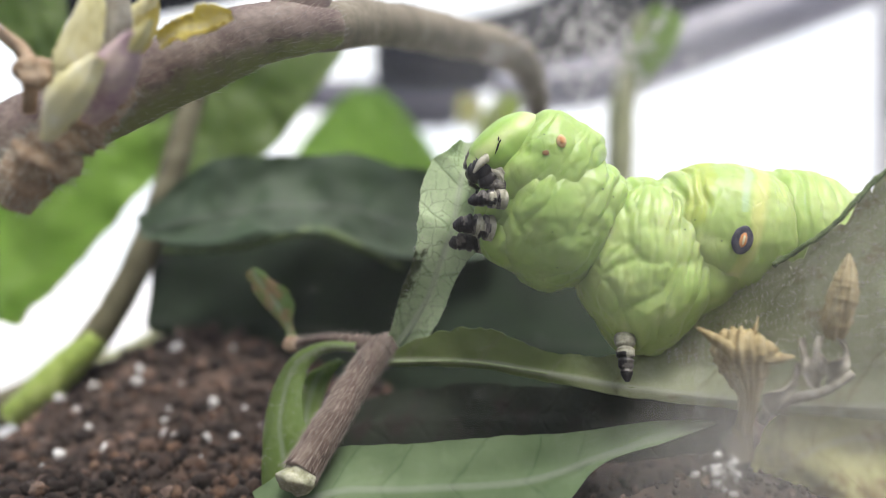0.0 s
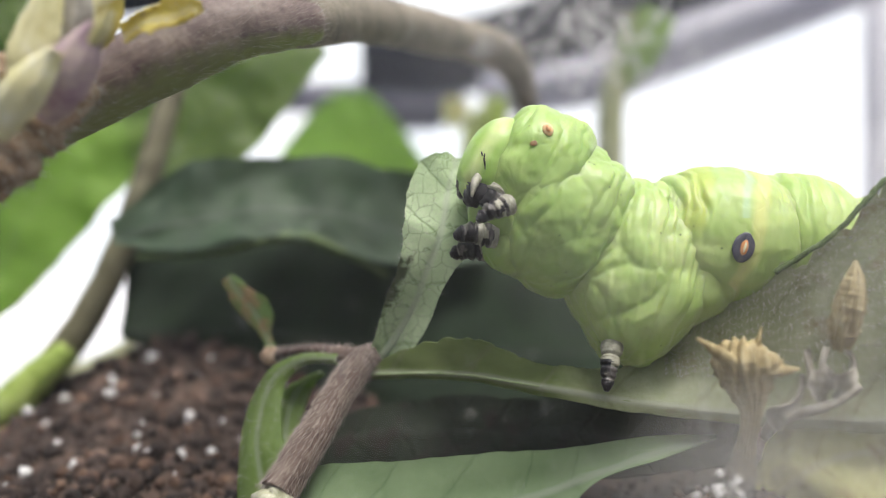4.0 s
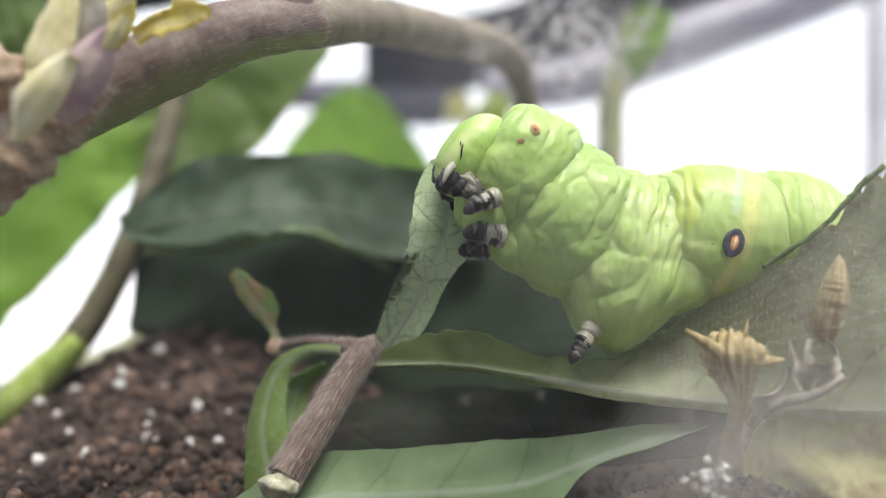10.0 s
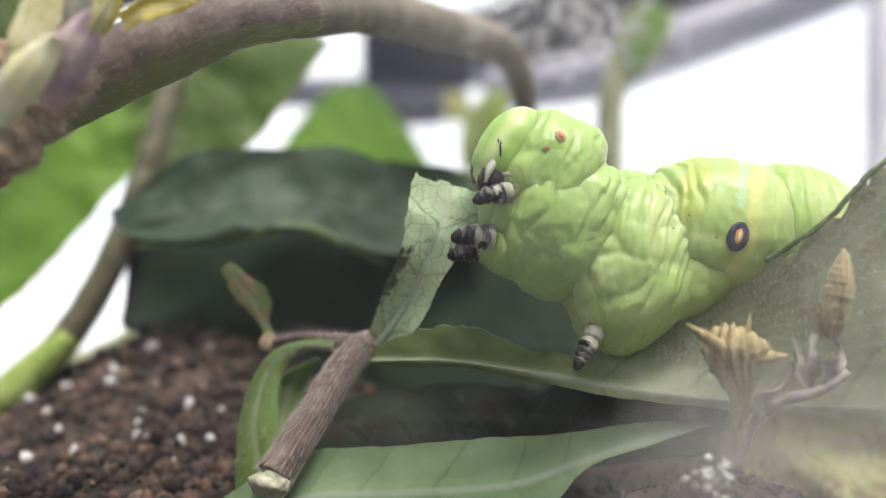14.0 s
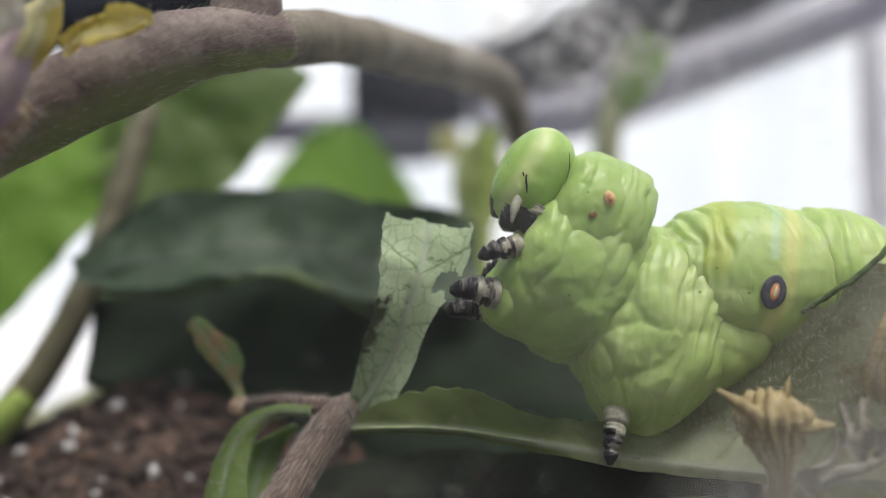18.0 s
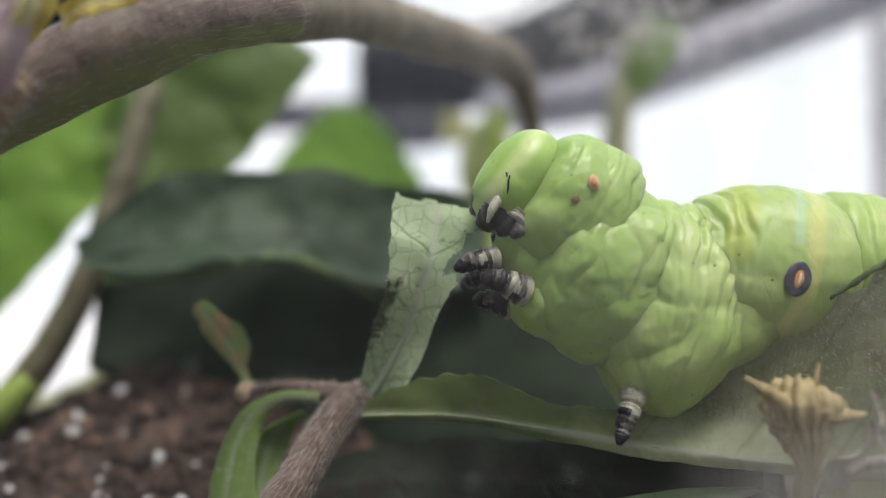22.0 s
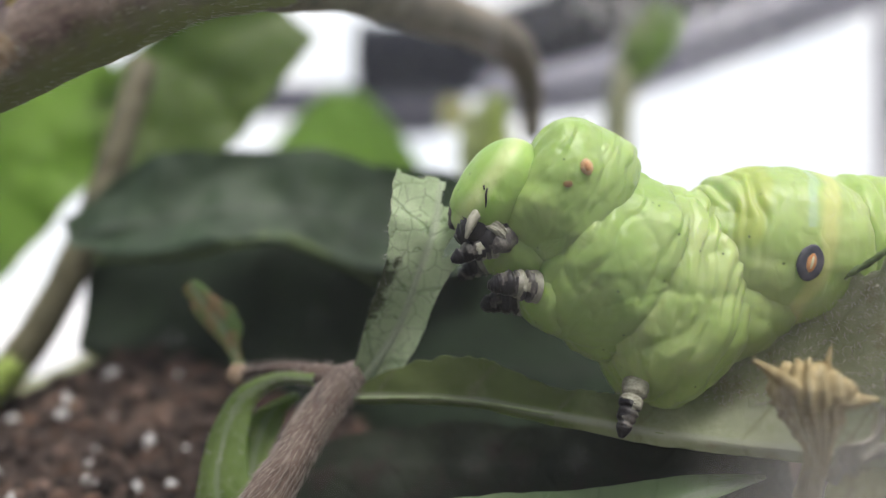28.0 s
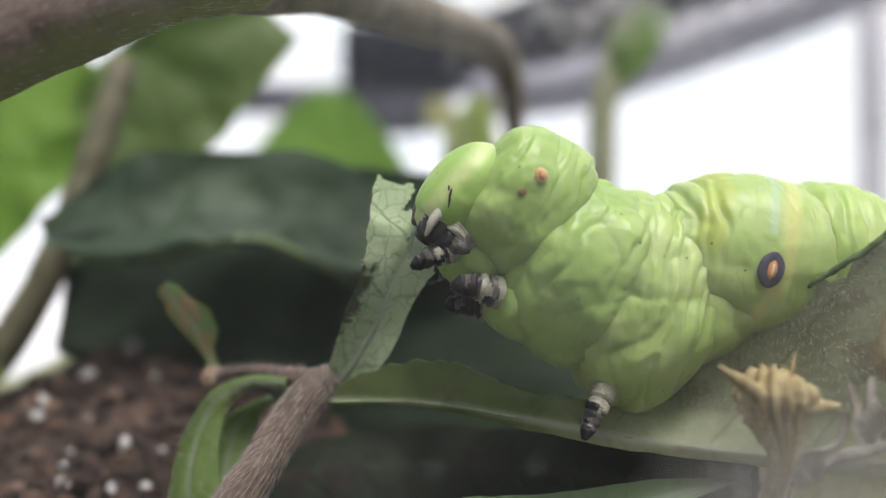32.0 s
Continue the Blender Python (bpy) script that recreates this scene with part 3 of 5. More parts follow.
def lump(c, ax, deg, folds=(), wrinkle=0.25, seed=0.0, nu=140, nv=150, power=2.3, pinch=0.0, lobes=0.0, facet=0.0, fine=0, winding=0.0, lean=0.0):
    """A soft swollen body ring: a rounded ellipsoid with its own creases. ax: half sizes along, across and up; deg: how far
    its long way leans up from the horizontal; folds: (place along, depth, width) of creases that run round it."""
    bm = bmesh.new()
    rr = random.Random(int(seed * 10))
    folds = list(folds) + [(rr.uniform(-0.9, 0.9) * ax[0], rr.uniform(0.05, 0.16), rr.uniform(0.1, 0.2)) for _ in range(fine)]
    turn = Matrix.Rotation(radians(-deg), 3, "Y")
    grid = []
    for i in range(nu + 1):
        a = math.pi * i / nu
        ring = []
        for k in range(nv):
            b2 = 2 * math.pi * k / nv
            x, y, z = math.cos(a), math.sin(a) * math.cos(b2), math.sin(a) * math.sin(b2)
            q = (abs(x) ** power + (y * y + z * z) ** (power / 2)) ** (-1 / power)
            p = Vector((ax[0] * x * q, ax[1] * y * q, ax[2] * z * q))
            n0 = Vector((x / ax[0], y / ax[1], z / ax[2])).normalized()
            s = p.x + 0.7 * nz(p, 0.22, seed) + 0.35 * nz(p, 0.6, seed + 1)
            d = 0.0
            for place, deep, wide in folds:
                g = (s - place + 0.4 * nz(p, 0.3, seed + place)) / wide
                d -= deep * math.exp(-g * g) * (0.65 + 0.7 * nz(p, 0.35, seed + 5 + place)) * min(1.0, max(0.08, 0.45 + 1.2 * p.z / ax[2]))
            d += lobes * nz(p, 0.27, seed + 11) + wrinkle * (0.5 * nz(p, 0.55, seed + 2) - 0.35 * abs(nz(p, 0.8, seed + 8)) + 0.18 * nz(p, 1.7, seed + 3))
            if facet:
                w = Vector((p.x * 0.26 + 0.3 * nz(p, 0.3, seed), p.y * 0.17, p.z * 0.18 + 0.3 * nz(p, 0.3, seed + 9))) + Vector((seed, 0, 0))
                dist = noise.voronoi(w)[0]
                d += facet * (1.0 - math.exp(-(dist[1] - dist[0]) / 0.17) - 0.8 - 0.4 * dist[0] * dist[0])
                w2 = w * 2.3 + Vector((0.4 * nz(p, 0.5, seed + 3), 0.0, 0.4 * nz(p, 0.5, seed + 6)))
                dist = noise.voronoi(w2)[0]
                d += 0.13 * facet * (1.0 - math.exp(-(dist[1] - dist[0]) / 0.16))
            if winding:
                e = Vector((p.x * 1.15, p.y * 0.6, p.z * 0.62))
                for f0, deep in ((0.3, 1.0), (0.52, 0.7), (0.85, 0.4)):
                    g = nz(e, f0, seed + 20 * f0) / (0.17 * f0 + 0.012)
                    d -= winding * deep * math.exp(-g * g)
            p.x *= 1 - pinch * max(0.0, -p.z / ax[2]) ** 1.5
            p.x += lean * max(0.0, -p.z / ax[2]) ** 1.5
            ring.append(bm.verts.new(turn @ (p + n0 * d) + Vector(c)))
            if i in (0, nu):
                break
        grid.append(ring)
    for i in range(nu):
        r0, r1 = grid[i], grid[i + 1]
        for k in range(nv):
            k2 = (k + 1) % nv
            if len(r0) == 1:
                bm.faces.new((r0[0], r1[k], r1[k2]))
            elif len(r1) == 1:
                bm.faces.new((r0[k], r1[0], r0[k2]))
            else:
                bm.faces.new((r0[k], r1[k], r1[k2], r0[k2]))
    bmesh.ops.recalc_face_normals(bm, faces=bm.faces)
    return bm


def pebble(size, seed, flat=0.8, detail=2):
    bm = bmesh.new()
    bmesh.ops.create_icosphere(bm, subdivisions=detail, radius=1.0)
    for v in bm.verts:
        v.co *= 1 + 0.45 * nz(v.co, 0.9, seed) + 0.2 * nz(v.co, 2.3, seed + 1)
        v.co = Vector((v.co.x, v.co.y * 0.9, v.co.z * flat)) * size
    return bm


def box(lo, hi, bevel=0.0):
    bm = bmesh.new()
    bmesh.ops.create_cube(bm, size=1.0)
    for v in bm.verts:
        v.co = Vector([(lo[k] + hi[k]) / 2 + v.co[k] * (hi[k] - lo[k]) for k in range(3)])
    if bevel:
        bmesh.ops.bevel(bm, geom=bm.edges, offset=bevel, segments=3, affect="EDGES")
    return bm


# ---- the large setting ----
bm = box((-1000, 32, -40.0), (1000, 640, -2.0), 2.0)
tagged(link("window_sill", bm, TABLE, (0, 320, -2)), "plain white window sill under the container", "window sill", kind="structure")
bm = box((-1040, -800, -920), (1040, 640, -900))
tagged(link("floor", bm, FLOOR, (0, 0, -900)), "grey-brown room floor", "floor", kind="structure")
# unseen wall added behind the camera to block low sky light
bm = box((-1040, -820, -900), (1040, -800, 900))
tagged(link("light_block_wall", bm, WALL, (0, -800, -900)), "unseen grey wall that cuts light from behind the camera", "wall", kind="structure")
bm = box((-1040, 640, -900), (1040, 660, 680))
tagged(link("backdrop", bm, GLOW, (0, 640, 0)), "bright overexposed window daylight", "backdrop", kind="structure")

# container: clear walls and a soil-filled base
X0, X1, Y0, Y1, ZT = -130.0, 150.0, 43.0, 182.0, 150.0
jar = thing("plastic_container", (0, 110, -2), "clear plastic rearing container with dusty smeared walls", "container")
pane = part("front_wall", box((X0, Y0 - 1.0, 0), (X1, Y0, ZT)), PANE, jar, "clear front wall hazy with dust, smears and painted glare", (0, Y0, 0), False)
for nm, lo, hi in (("back_wall", (X0, Y1, 0), (X1, Y1 + 1, ZT)), ("side_wall", (X0 - 1, Y0 - 1, 0), (X0, Y1 + 1, ZT)), ("side_wall", (X1, Y0 - 1, 0), (X1 + 1, Y1 + 1, ZT))):
    o = part(nm, box(lo, hi), PANE_BACK, jar, smooth=False)
    o.visible_shadow = False
pane.visible_shadow = False
part("base", box((X0 - 1, Y0 - 1, -2), (X1 + 1, Y1 + 1, -0.5)), PANE_BACK, jar, smooth=False)

# soil: an uneven bed, higher away from the front
rng = random.Random(4)


def soil_height(x, y):
    h = 4.5 + 0.02 * (y - 80) + 1.5 * nz((x, y, 0), 0.03, 1) + 1.6 * nz((x, y, 0), 0.11, 2) + 0.8 * nz((x, y, 0), 0.35, 3) + 0.45 * nz((x, y, 0), 0.9, 4)
    h += 9.6 * math.exp(-((x + 31) / 20) ** 2 - ((y - 102) / 16) ** 2)
    h += 5.5 * math.exp(-((x - 22) / 10) ** 2 - ((y - 57) / 8) ** 2)
    fall = min(max((-48.0 - x) / 14.0, 0.0), 1.0)
    return h - 11.0 * fall * fall * (3 - 2 * fall) * min(1.0, max(0.0, (y - 60) / 20))


bm = bmesh.new()
cols, rows_ = 190, 140
gridv = [[bm.verts.new((x, y, soil_height(x, y))) for x in np.linspace(X0 + 0.6, X1 - 0.6, cols)] for y in np.linspace(Y0 + 0.6, Y1 - 0.6, rows_)]
for i in range(rows_ - 1):
    for j in range(cols - 1):
        if max(v.co.z for v in (gridv[i][j], gridv[i][j + 1], gridv[i + 1][j + 1], gridv[i + 1][j])) < 0:
            continue
        bm.faces.new((gridv[i][j], gridv[i][j + 1], gridv[i + 1][j + 1], gridv[i + 1][j]))
for v in [v for v in bm.verts if not v.link_faces]:
    bm.verts.remove(v)
for v in bm.verts:
    v.co.z = max(v.co.z, -0.4)
tagged(link("soil", bm, SOIL, (0, 110, 0)), "dark red-brown crumbly potting soil with perlite", "soil", kind="stuff")
forms = []
for k in range(14):
    src = pebble(1.0, k * 3.7, rng.uniform(0.55, 0.95), 2 if k % 4 == 0 else 1)
    src.verts.index_update()
    forms.append((np.array([v.co for v in src.verts]), np.array([[v.index for v in f.verts] for f in src.faces])))
    src.free()
vs, fs, count = [], [], 0
for k in range(13500):
    if k < 11000:
        x, y = rng.uniform(-64, 6), rng.uniform(58, 126)
    else:
        x, y = rng.uniform(2, 46), rng.uniform(45, 80)
    s = rng.choice((0.12, 0.16, 0.2, 0.28, 0.35, 0.45, 0.6, 0.9)) * rng.uniform(0.8, 1.2) * (1.0 if k < 11000 else 0.6)
    if soil_height(x, y) < 0.1:
        continue
    fv, ff = forms[k % 14]
    q = np.array(Euler([rng.uniform(0, 6.28) for _ in range(3)]).to_matrix())
    vs.append(fv @ q * s + np.array((x, y, soil_height(x, y) + 0.3 * s)))
    fs.append(ff + count)
    count += len(fv)
me = bpy.data.meshes.new("soil_crumbs")
me.from_pydata((np.concatenate(vs) * MM).tolist(), [], np.concatenate(fs).tolist())
me.materials.append(CRUMB)
me.polygons.foreach_set("use_smooth", [True] * len(me.polygons))
tagged(new("soil_crumbs", me), "loose brown crumbs of peat on the soil", "soil", kind="stuff")
spots = [(-26.7, 86.0, 8.0), (-33.6, 78.0, 7.9), (-29.0, 80.0, 1.7), (-40.4, 84.0, 7.7), (-44.8, 95.0, 7.9), (-30.9, 82.0, 7.3), (-34.6, 96.0, 10.2), (-40.7, 78.0, 5.4), (-25.6, 80.0, 5.3), (-22.4, 80.0, 2.3)]
spots += [(rng.uniform(-58, -8), rng.uniform(72, 125), 0) for _ in range(85)] + [(19.8, 52.0, 12.2), (14.4, 54.0, 10.8), (17.0, 53.0, 10.1)]
shapes = [pebble(1.0, 50 + k, 0.75, 2) for k in range(5)]
grains = []
for k, b0 in enumerate(shapes):
    o = link("perlite_grain", b0, PERLITE, (0, 0, 0), smooth=True)
    grains.append(tagged(o, "white perlite grain lying on dark soil", "perlite", "perlite in the soil"))
for k, (x, y, z) in enumerate(spots):
    if soil_height(x, y) < 0.2:
        continue
    s = rng.uniform(0.5, 0.9) if k < 10 else rng.choice((0.25, 0.3, 0.4, 0.5, 0.65))
    m = pose(x * MM, y * MM, (soil_height(x, y) + 0.35 * s) * MM, rng.uniform(0, 360), rng.uniform(0, 360), rng.uniform(0, 360)) @ Matrix.Scale(s, 4)
    if k < 5:
        grains[k].matrix_basis = m
    else:
        o = copy_thing(grains[k % 5], m)
        o.scale = (s, s, s)

# ---- far behind the container ----
bm = tube([(-22.7, 262.0, 92.9), (-0.9, 262.0, 92.2), (26.9, 262.0, 96.2), (58.7, 262.0, 107.5), (96.6, 262.0, 124.4), (142.4, 262.0, 146.2)], [12, 12.5, 13.5, 14, 15, 16], 16, 40, 0.03, 1)
tagged(link("dark_tray_rim", bm, NAVY, (26.9, 262.0, 91.6)), "dark navy plastic rim out of focus behind the container", "tray")
bm = tube([(16.8, 232.0, 73.2), (48.6, 232.0, 77.8), (73.3, 232.0, 86.9), (108.6, 232.0, 99.3), (151.1, 232.0, 115.1)], [6.5, 8, 9, 8.5, 8], 16, 40, 0.03, 2)
tagged(link("grey_lid_edge", bm, GREYBAND, (73.3, 232.0, 81.7)), "grey-lilac curved plastic edge out of focus", "lid")
bm = box((-17.1, 300.0, 82.1), tuple(Vector((7.9, 300.0, 88.5)) + Vector((0, 4, 0))), 1.5)
tagged(link("window_slat", bm, CURTAIN, (-17.1, 300.0, 82.1)), "blurred pale blind slat before the bright window", "window slat", "slats")
bm = tube([(-81.9, 160.0, 80.7), (-60.3, 160.0, 83.0), (-38.5, 160.0, 86.4)], [6, 6, 5], 16, 30, 0.03, 4)
tagged(link("dark_lid_clip", bm, NAVY, (-60.3, 160.0, 83.0)), "dark navy plastic clip out of focus behind the branch", "clip")
bm = box((-69.3, 300.0, 80.3), tuple(Vector((-22.8, 300.0, 93.0)) + Vector((0, 4, 0))), 1.5)
tagged(link("window_slat", bm, CURTAIN, (-50.0, 300.0, 79.8)), "blurred pale blind slat before the bright window", "window slat", "slats")
bm = box((-17.1, 300.0, 73.0), tuple(Vector((5.6, 300.0, 77.6)) + Vector((0, 4, 0))), 1.5)
tagged(link("window_slat", bm, CURTAIN, (-17.1, 300.0, 73.0)), "blurred pale blind slat before the bright window", "window slat", "slats")

bm = box((155.5, 262.0, 12.0), (166.0, 268.0, 190.0), 1.5)
tagged(link("window_jamb", bm, JAMB, (150.0, 265.0, 12.0)), "pale grey window frame upright out of focus", "window frame")
bm = box((-25.0, 296.0, 76.0), (14.0, 299.0, 93.0), 1.5)
tagged(link("window_slat", bm, CURTAIN, (-2.0, 297.0, 76.0)), "blurred dark blind slat before the bright window", "window slat", "slats")

# ---- plant: stems ----
rng = random.Random(8)


def stem(name, pts, radii, mats, label, hair=0, hair_len=1.0, bumpy=0.12, split=None, seed=0.0, hair_mat=None):
    t = thing(name, pts[0], label, "stem")
    bm = tube(pts, radii, 24, 70, bumpy, seed, True, split)
    bm.normal_update()
    hb = bmesh.new()
    if hair:
        hairs(hb, bm, hair, hair_len, 0.014, rng, tuple((Vector(pts[-1]) - Vector(pts[0])).normalized() * 3.0))
    part("stalk", bm, mats, t)
    if hair:
        part("fine_hairs", hb, hair_mat or STEM_HAIR, t, "fine pale hairs")
    else:
        hb.free()
    return t


cut_stem = stem("cut_stem", [(-4.4, 68.0, 18.5), (-5.8, 67.5, 17.8), (-7.6, 65.5, 15.5), (-9.5, 63.0, 12.3), (-11.5, 60.5, 9.0)], [1.15, 1.3, 1.3, 1.45, 1.5], BARK, "short brown hairy stem cut off at its end", 2800, 1.1, 0.14, seed=2)
c = Vector((-11.75, 60.15, 8.55))
bm = pebble(1.75, 3.3, 0.7, 4)
for v in bm.verts:
    v.co *= 1 + 0.1 * nz(v.co, 2.2, 5) + 0.06 * nz(v.co, 5.0, 8)
turn = (Vector((-11.5, 60.5, 9.0)) - Vector((-9.5, 63.0, 12.3))).to_track_quat("Z", "Y").to_matrix()
for v in bm.verts:
    v.co = turn @ v.co + c
part("cut_face", bm, CUT, cut_stem, "pale crusted cut end")
bm = tube([(-5.6, 68.0, 18.2), (-8.0, 69.0, 18.5), (-10.3, 70.5, 18.6), (-12.4, 72.0, 18.3), (-14.6, 74.0, 17.6)], [1.0, 0.7, 0.5, 0.42, 0.5], 14, 40, 0.15, 4)
bm.normal_update()
hb = bmesh.new()
hairs(hb, bm, 420, 0.7, 0.028, rng)
part("leaf_stalk", bm, BARK, cut_stem)
part("fine_hairs", hb, STEM_HAIR, cut_stem)

branch = stem("brown_branch", [(-37.5, 56.0, 33.4), (-31.8, 57.5, 36.4), (-25.9, 58.5, 39.2), (-19.6, 59.0, 42.5), (-14.4, 60.5, 45.0), (-9.3, 65.0, 46.7)], [3.1, 3.0, 2.8, 2.7, 2.45, 1.7], BRANCH_BARK, "thick purple-brown hairy branch, greenish below", 2200, 0.8, 0.1, None, 5, HAIR)
bm = tube([(-14.4, 60.5, 45.2), (-10.2, 65.0, 46.8), (-6.0, 74.0, 49.6), (-0.8, 88.0, 52.6), (7.0, 104.0, 55.4), (12.2, 113.0, 55.4), (14.6, 117.0, 52.4), (15.6, 119.0, 48.6), (15.8, 120.0, 44.0)], [1.9, 2.1, 2.3, 2.5, 2.7, 2.6, 2.1, 1.7, 1.4], 18, 60, 0.12, 6)
part("side_shoot", bm, SHOOT, branch, "paler olive-grey side shoot bent down at its end")
bm = tube([(-12.0, 64.0, 45.7), (-12.0, 65.0, 51.5), (-11.8, 66.0, 57.2)], [2.7, 2.6, 2.4], 18, 30, 0.12, 8)
part("side_shoot", bm, BRANCH_BARK, branch)
stem("bent_stem", [(-34.1, 104.0, 50.8), (-35.0, 102.0, 45.0), (-36.7, 100.0, 36.5), (-39.6, 99.0, 27.5), (-44.0, 98.0, 18.3), (-48.3, 97.0, 12.3), (-53.2, 96.0, 8.1), (-61.1, 96.0, 4.5)], [1.6, 1.7, 1.8, 1.9, 2.0, 2.1, 2.2, 2.2], [DUN], "olive stem bent over the soil", 0, bumpy=0.1, seed=9)
bm = tube([(-44.9, 96.0, 15.3), (-48.3, 95.0, 11.9), (-51.4, 94.0, 8.5), (-54.9, 94.0, 5.7)], [1.5, 2.1, 2.2, 1.8], 20, 40, 0.1, 3)
tagged(link("swollen_stem_base", bm, LIME, (-51.4, 94.0, 8.5)), "lime-green swollen shoot at the soil", "stem")
bm = tube([(-39.6, 112.0, 15.7), (-47.2, 110.0, 11.0), (-52.8, 108.0, 8.9)], [1.2, 1.4, 1.5], 14, 30, 0.1, 3)
tagged(link("pale_runner", bm, OLIVE, (-47.2, 110.0, 11.0)), "pale green runner lying on soil", "stem")
stem("upright_stem", [(43.4, 157.0, 74.7), (40.7, 157.0, 66.4), (38.3, 157.0, 55.8), (37.8, 157.0, 41.5), (37.2, 157.0, 15.3)], [2.6, 2.7, 2.8, 2.9, 3.0], [OLIVE], "pale olive upright stem at the back", 0, bumpy=0.08, seed=12)
stem("thin_upright_stem", [(15.9, 165.0, 59.7), (14.6, 165.0, 51.0), (13.4, 165.0, 38.5), (12.1, 165.0, 14.7)], [1.9, 2.2, 2.2, 2.3], [LIME], "pale green thin stem at the back", 0, bumpy=0.08, seed=13)


def blade(name, spine, left, right, sides, mats, label, hair=0, hair_len=0.6, where=None, rib=0.0, **kw):
    t = thing(name, spine[0], label, "leaf")
    bm = sheet(spine, left, right, sides, **kw)
    bm.normal_update()
    if hair:
        hb = bmesh.new()
        hairs(hb, bm, hair, hair_len, 0.024, rng, (0, -0.4, 0), where)
    part("blade", bm, mats, t)
    if rib:
        part("midrib", tube(spine, [rib * (1 - 0.75 * k / (len(spine) - 1)) for k in range(len(spine))], 10, 50, 0.1, 2.0), RIB, t, "raised pale midrib")
    if hair:
        part("fine_hairs", hb, HAIR, t)
    return t


# ---- plant: leaves near the front ----
blade("curled_leaf", [(-8.0, 67.8, 18.2), (-11.0, 69.3, 17.9), (-13.4, 69.5, 16.6), (-14.5, 68.5, 14.2), (-14.6, 66.8, 11.2), (-13.6, 64.6, 8.0), (-12.3, 63.0, 4.0)], [0.45, 0.5, 1.0, 1.6, 2.2, 3.0, 3.6], [0.45, 0.5, 0.95, 1.5, 2.0, 2.8, 3.3],
      [(0, 0.2, 1), (-0.4, 0, 0.9), (-0.85, 0.2, 0.4), (-1, 0.3, 0), (-1, 0.4, -0.1), (-1, 0.4, -0.1), (-1, 0.4, -0.1)], CURLED, "green leaf curled downwards with hairy edge", 420, 0.6, cup=0.5, wave=0.3, ragged=0.06, seed=3, rib=0.12)
blade("inner_curl", [(-9.9, 71.0, 16.6), (-11.9, 72.0, 15.1), (-12.8, 71.0, 12.7), (-12.9, 69.0, 9.5)], [0.4, 1.0, 1.2, 0.6], [0.4, 1.2, 1.2, 0.5], [(1, 0.6, 0.3), (1, 0.7, 0), (1, 0.6, 0), (1, 0.6, 0)], CURLED, "shaded inner fold of curled leaf", cup=0.4, wave=0.3, seed=5)
blade("leaf_remnant", [(-14.9, 74.5, 17.5), (-15.6, 75.0, 19.2), (-16.5, 75.0, 21.4), (-18.1, 75.0, 23.5), (-19.4, 75.0, 25.1)], [0.7, 0.45, 1.3, 1.2, 0.6], [0.8, 0.5, 1.5, 1.1, 0.4], [(1, 0.3, 0.2), (1, 0.2, 0), (0.9, 0, 0.5), (0.8, 0, 0.6), (0.8, 0, 0.6)], BROWNED, "small withered leaf remnant with brown edge", cup=0.2, wave=0.4, ragged=0.25, seed=7)
bm = pebble(0.9, 6.1, 0.9, 3)
for v in bm.verts:
    v.co += Vector((-14.9, 74.0, 17.6))
tagged(link("withered_knot", bm, HUSK, (-14.9, 74.0, 17.6)), "orange-brown withered knot on the leaf stalk", "leaf")
FRONT_RIB = [(-5.0, 66.9, 17.0), (2.2, 65.0, 17.3), (9.1, 62.9, 16.6), (15.7, 61.4, 15.7), (23.5, 60.2, 15.0), (29.8, 58.7, 14.9), (36.0, 57.6, 14.9), (44.0, 57.0, 15.2)]
FRONT_UP = [0.8, 3.0, 1.9, 3.2, 8.9, 13.6, 19.2, 18.0]
FRONT_WAY = [(0, -0.1, 1), (0, -0.15, 1), (0, 0.2, 1), (0, 0.55, 1), (0, 0.08, 1), (-0.03, -0.1, 1), (-0.05, -0.08, 1), (0, 0, 1)]
front_leaf = blade("front_leaf", FRONT_RIB, [0.6, 0.7, 0.7, 0.7, 0.8, 1.0, 1.2, 1.2], FRONT_UP, FRONT_WAY, HAIRY, "large half-eaten hairy leaf below the caterpillar", 4200, 0.85, lambda f: f.normal.y < -0.6 and f.calc_center_median().x > 19 and f.calc_center_median().z > 17.6, cup=-0.25, wave=0.6, ragged=0.12, seed=11, nu=110, nv=26, rib=0.13)
edge = []
for k in range(9):
    u = 0.64 + 0.2 * k / 8
    d = Vector(spline(FRONT_WAY, u)).normalized()
    edge.append(Vector(spline(FRONT_RIB, u)) + d * (float(spline([(w,) for w in FRONT_UP], u)[0]) - 0.1) + Vector((0, -0.25, 0)))
part("leaf_edge", tube(edge, [0.22] * 9, 8, 60, 0.5, 3), LEAF_EDGE, front_leaf, "thick dark green gnawed edge")
blade("lower_leaf", [(-15.0, 61.0, 4.8), (-9.0, 62.0, 6.8), (-2.5, 62.0, 7.0), (6.7, 62.0, 7.6), (13.0, 62.0, 9.5), (18.5, 62.0, 11.3), (23.2, 62.0, 12.5)], [3.0, 4.2, 4.4, 4.0, 0.7, 0.6, 0.1], [2.4, 3.5, 3.7, 3.8, 2.4, 1.3, 0.1],
      [(0, 0.5, 1)] * 7, LOWER, "pale green leaf lying low against the wall", cup=0.5, wave=0.5, ragged=0.05, seed=13)
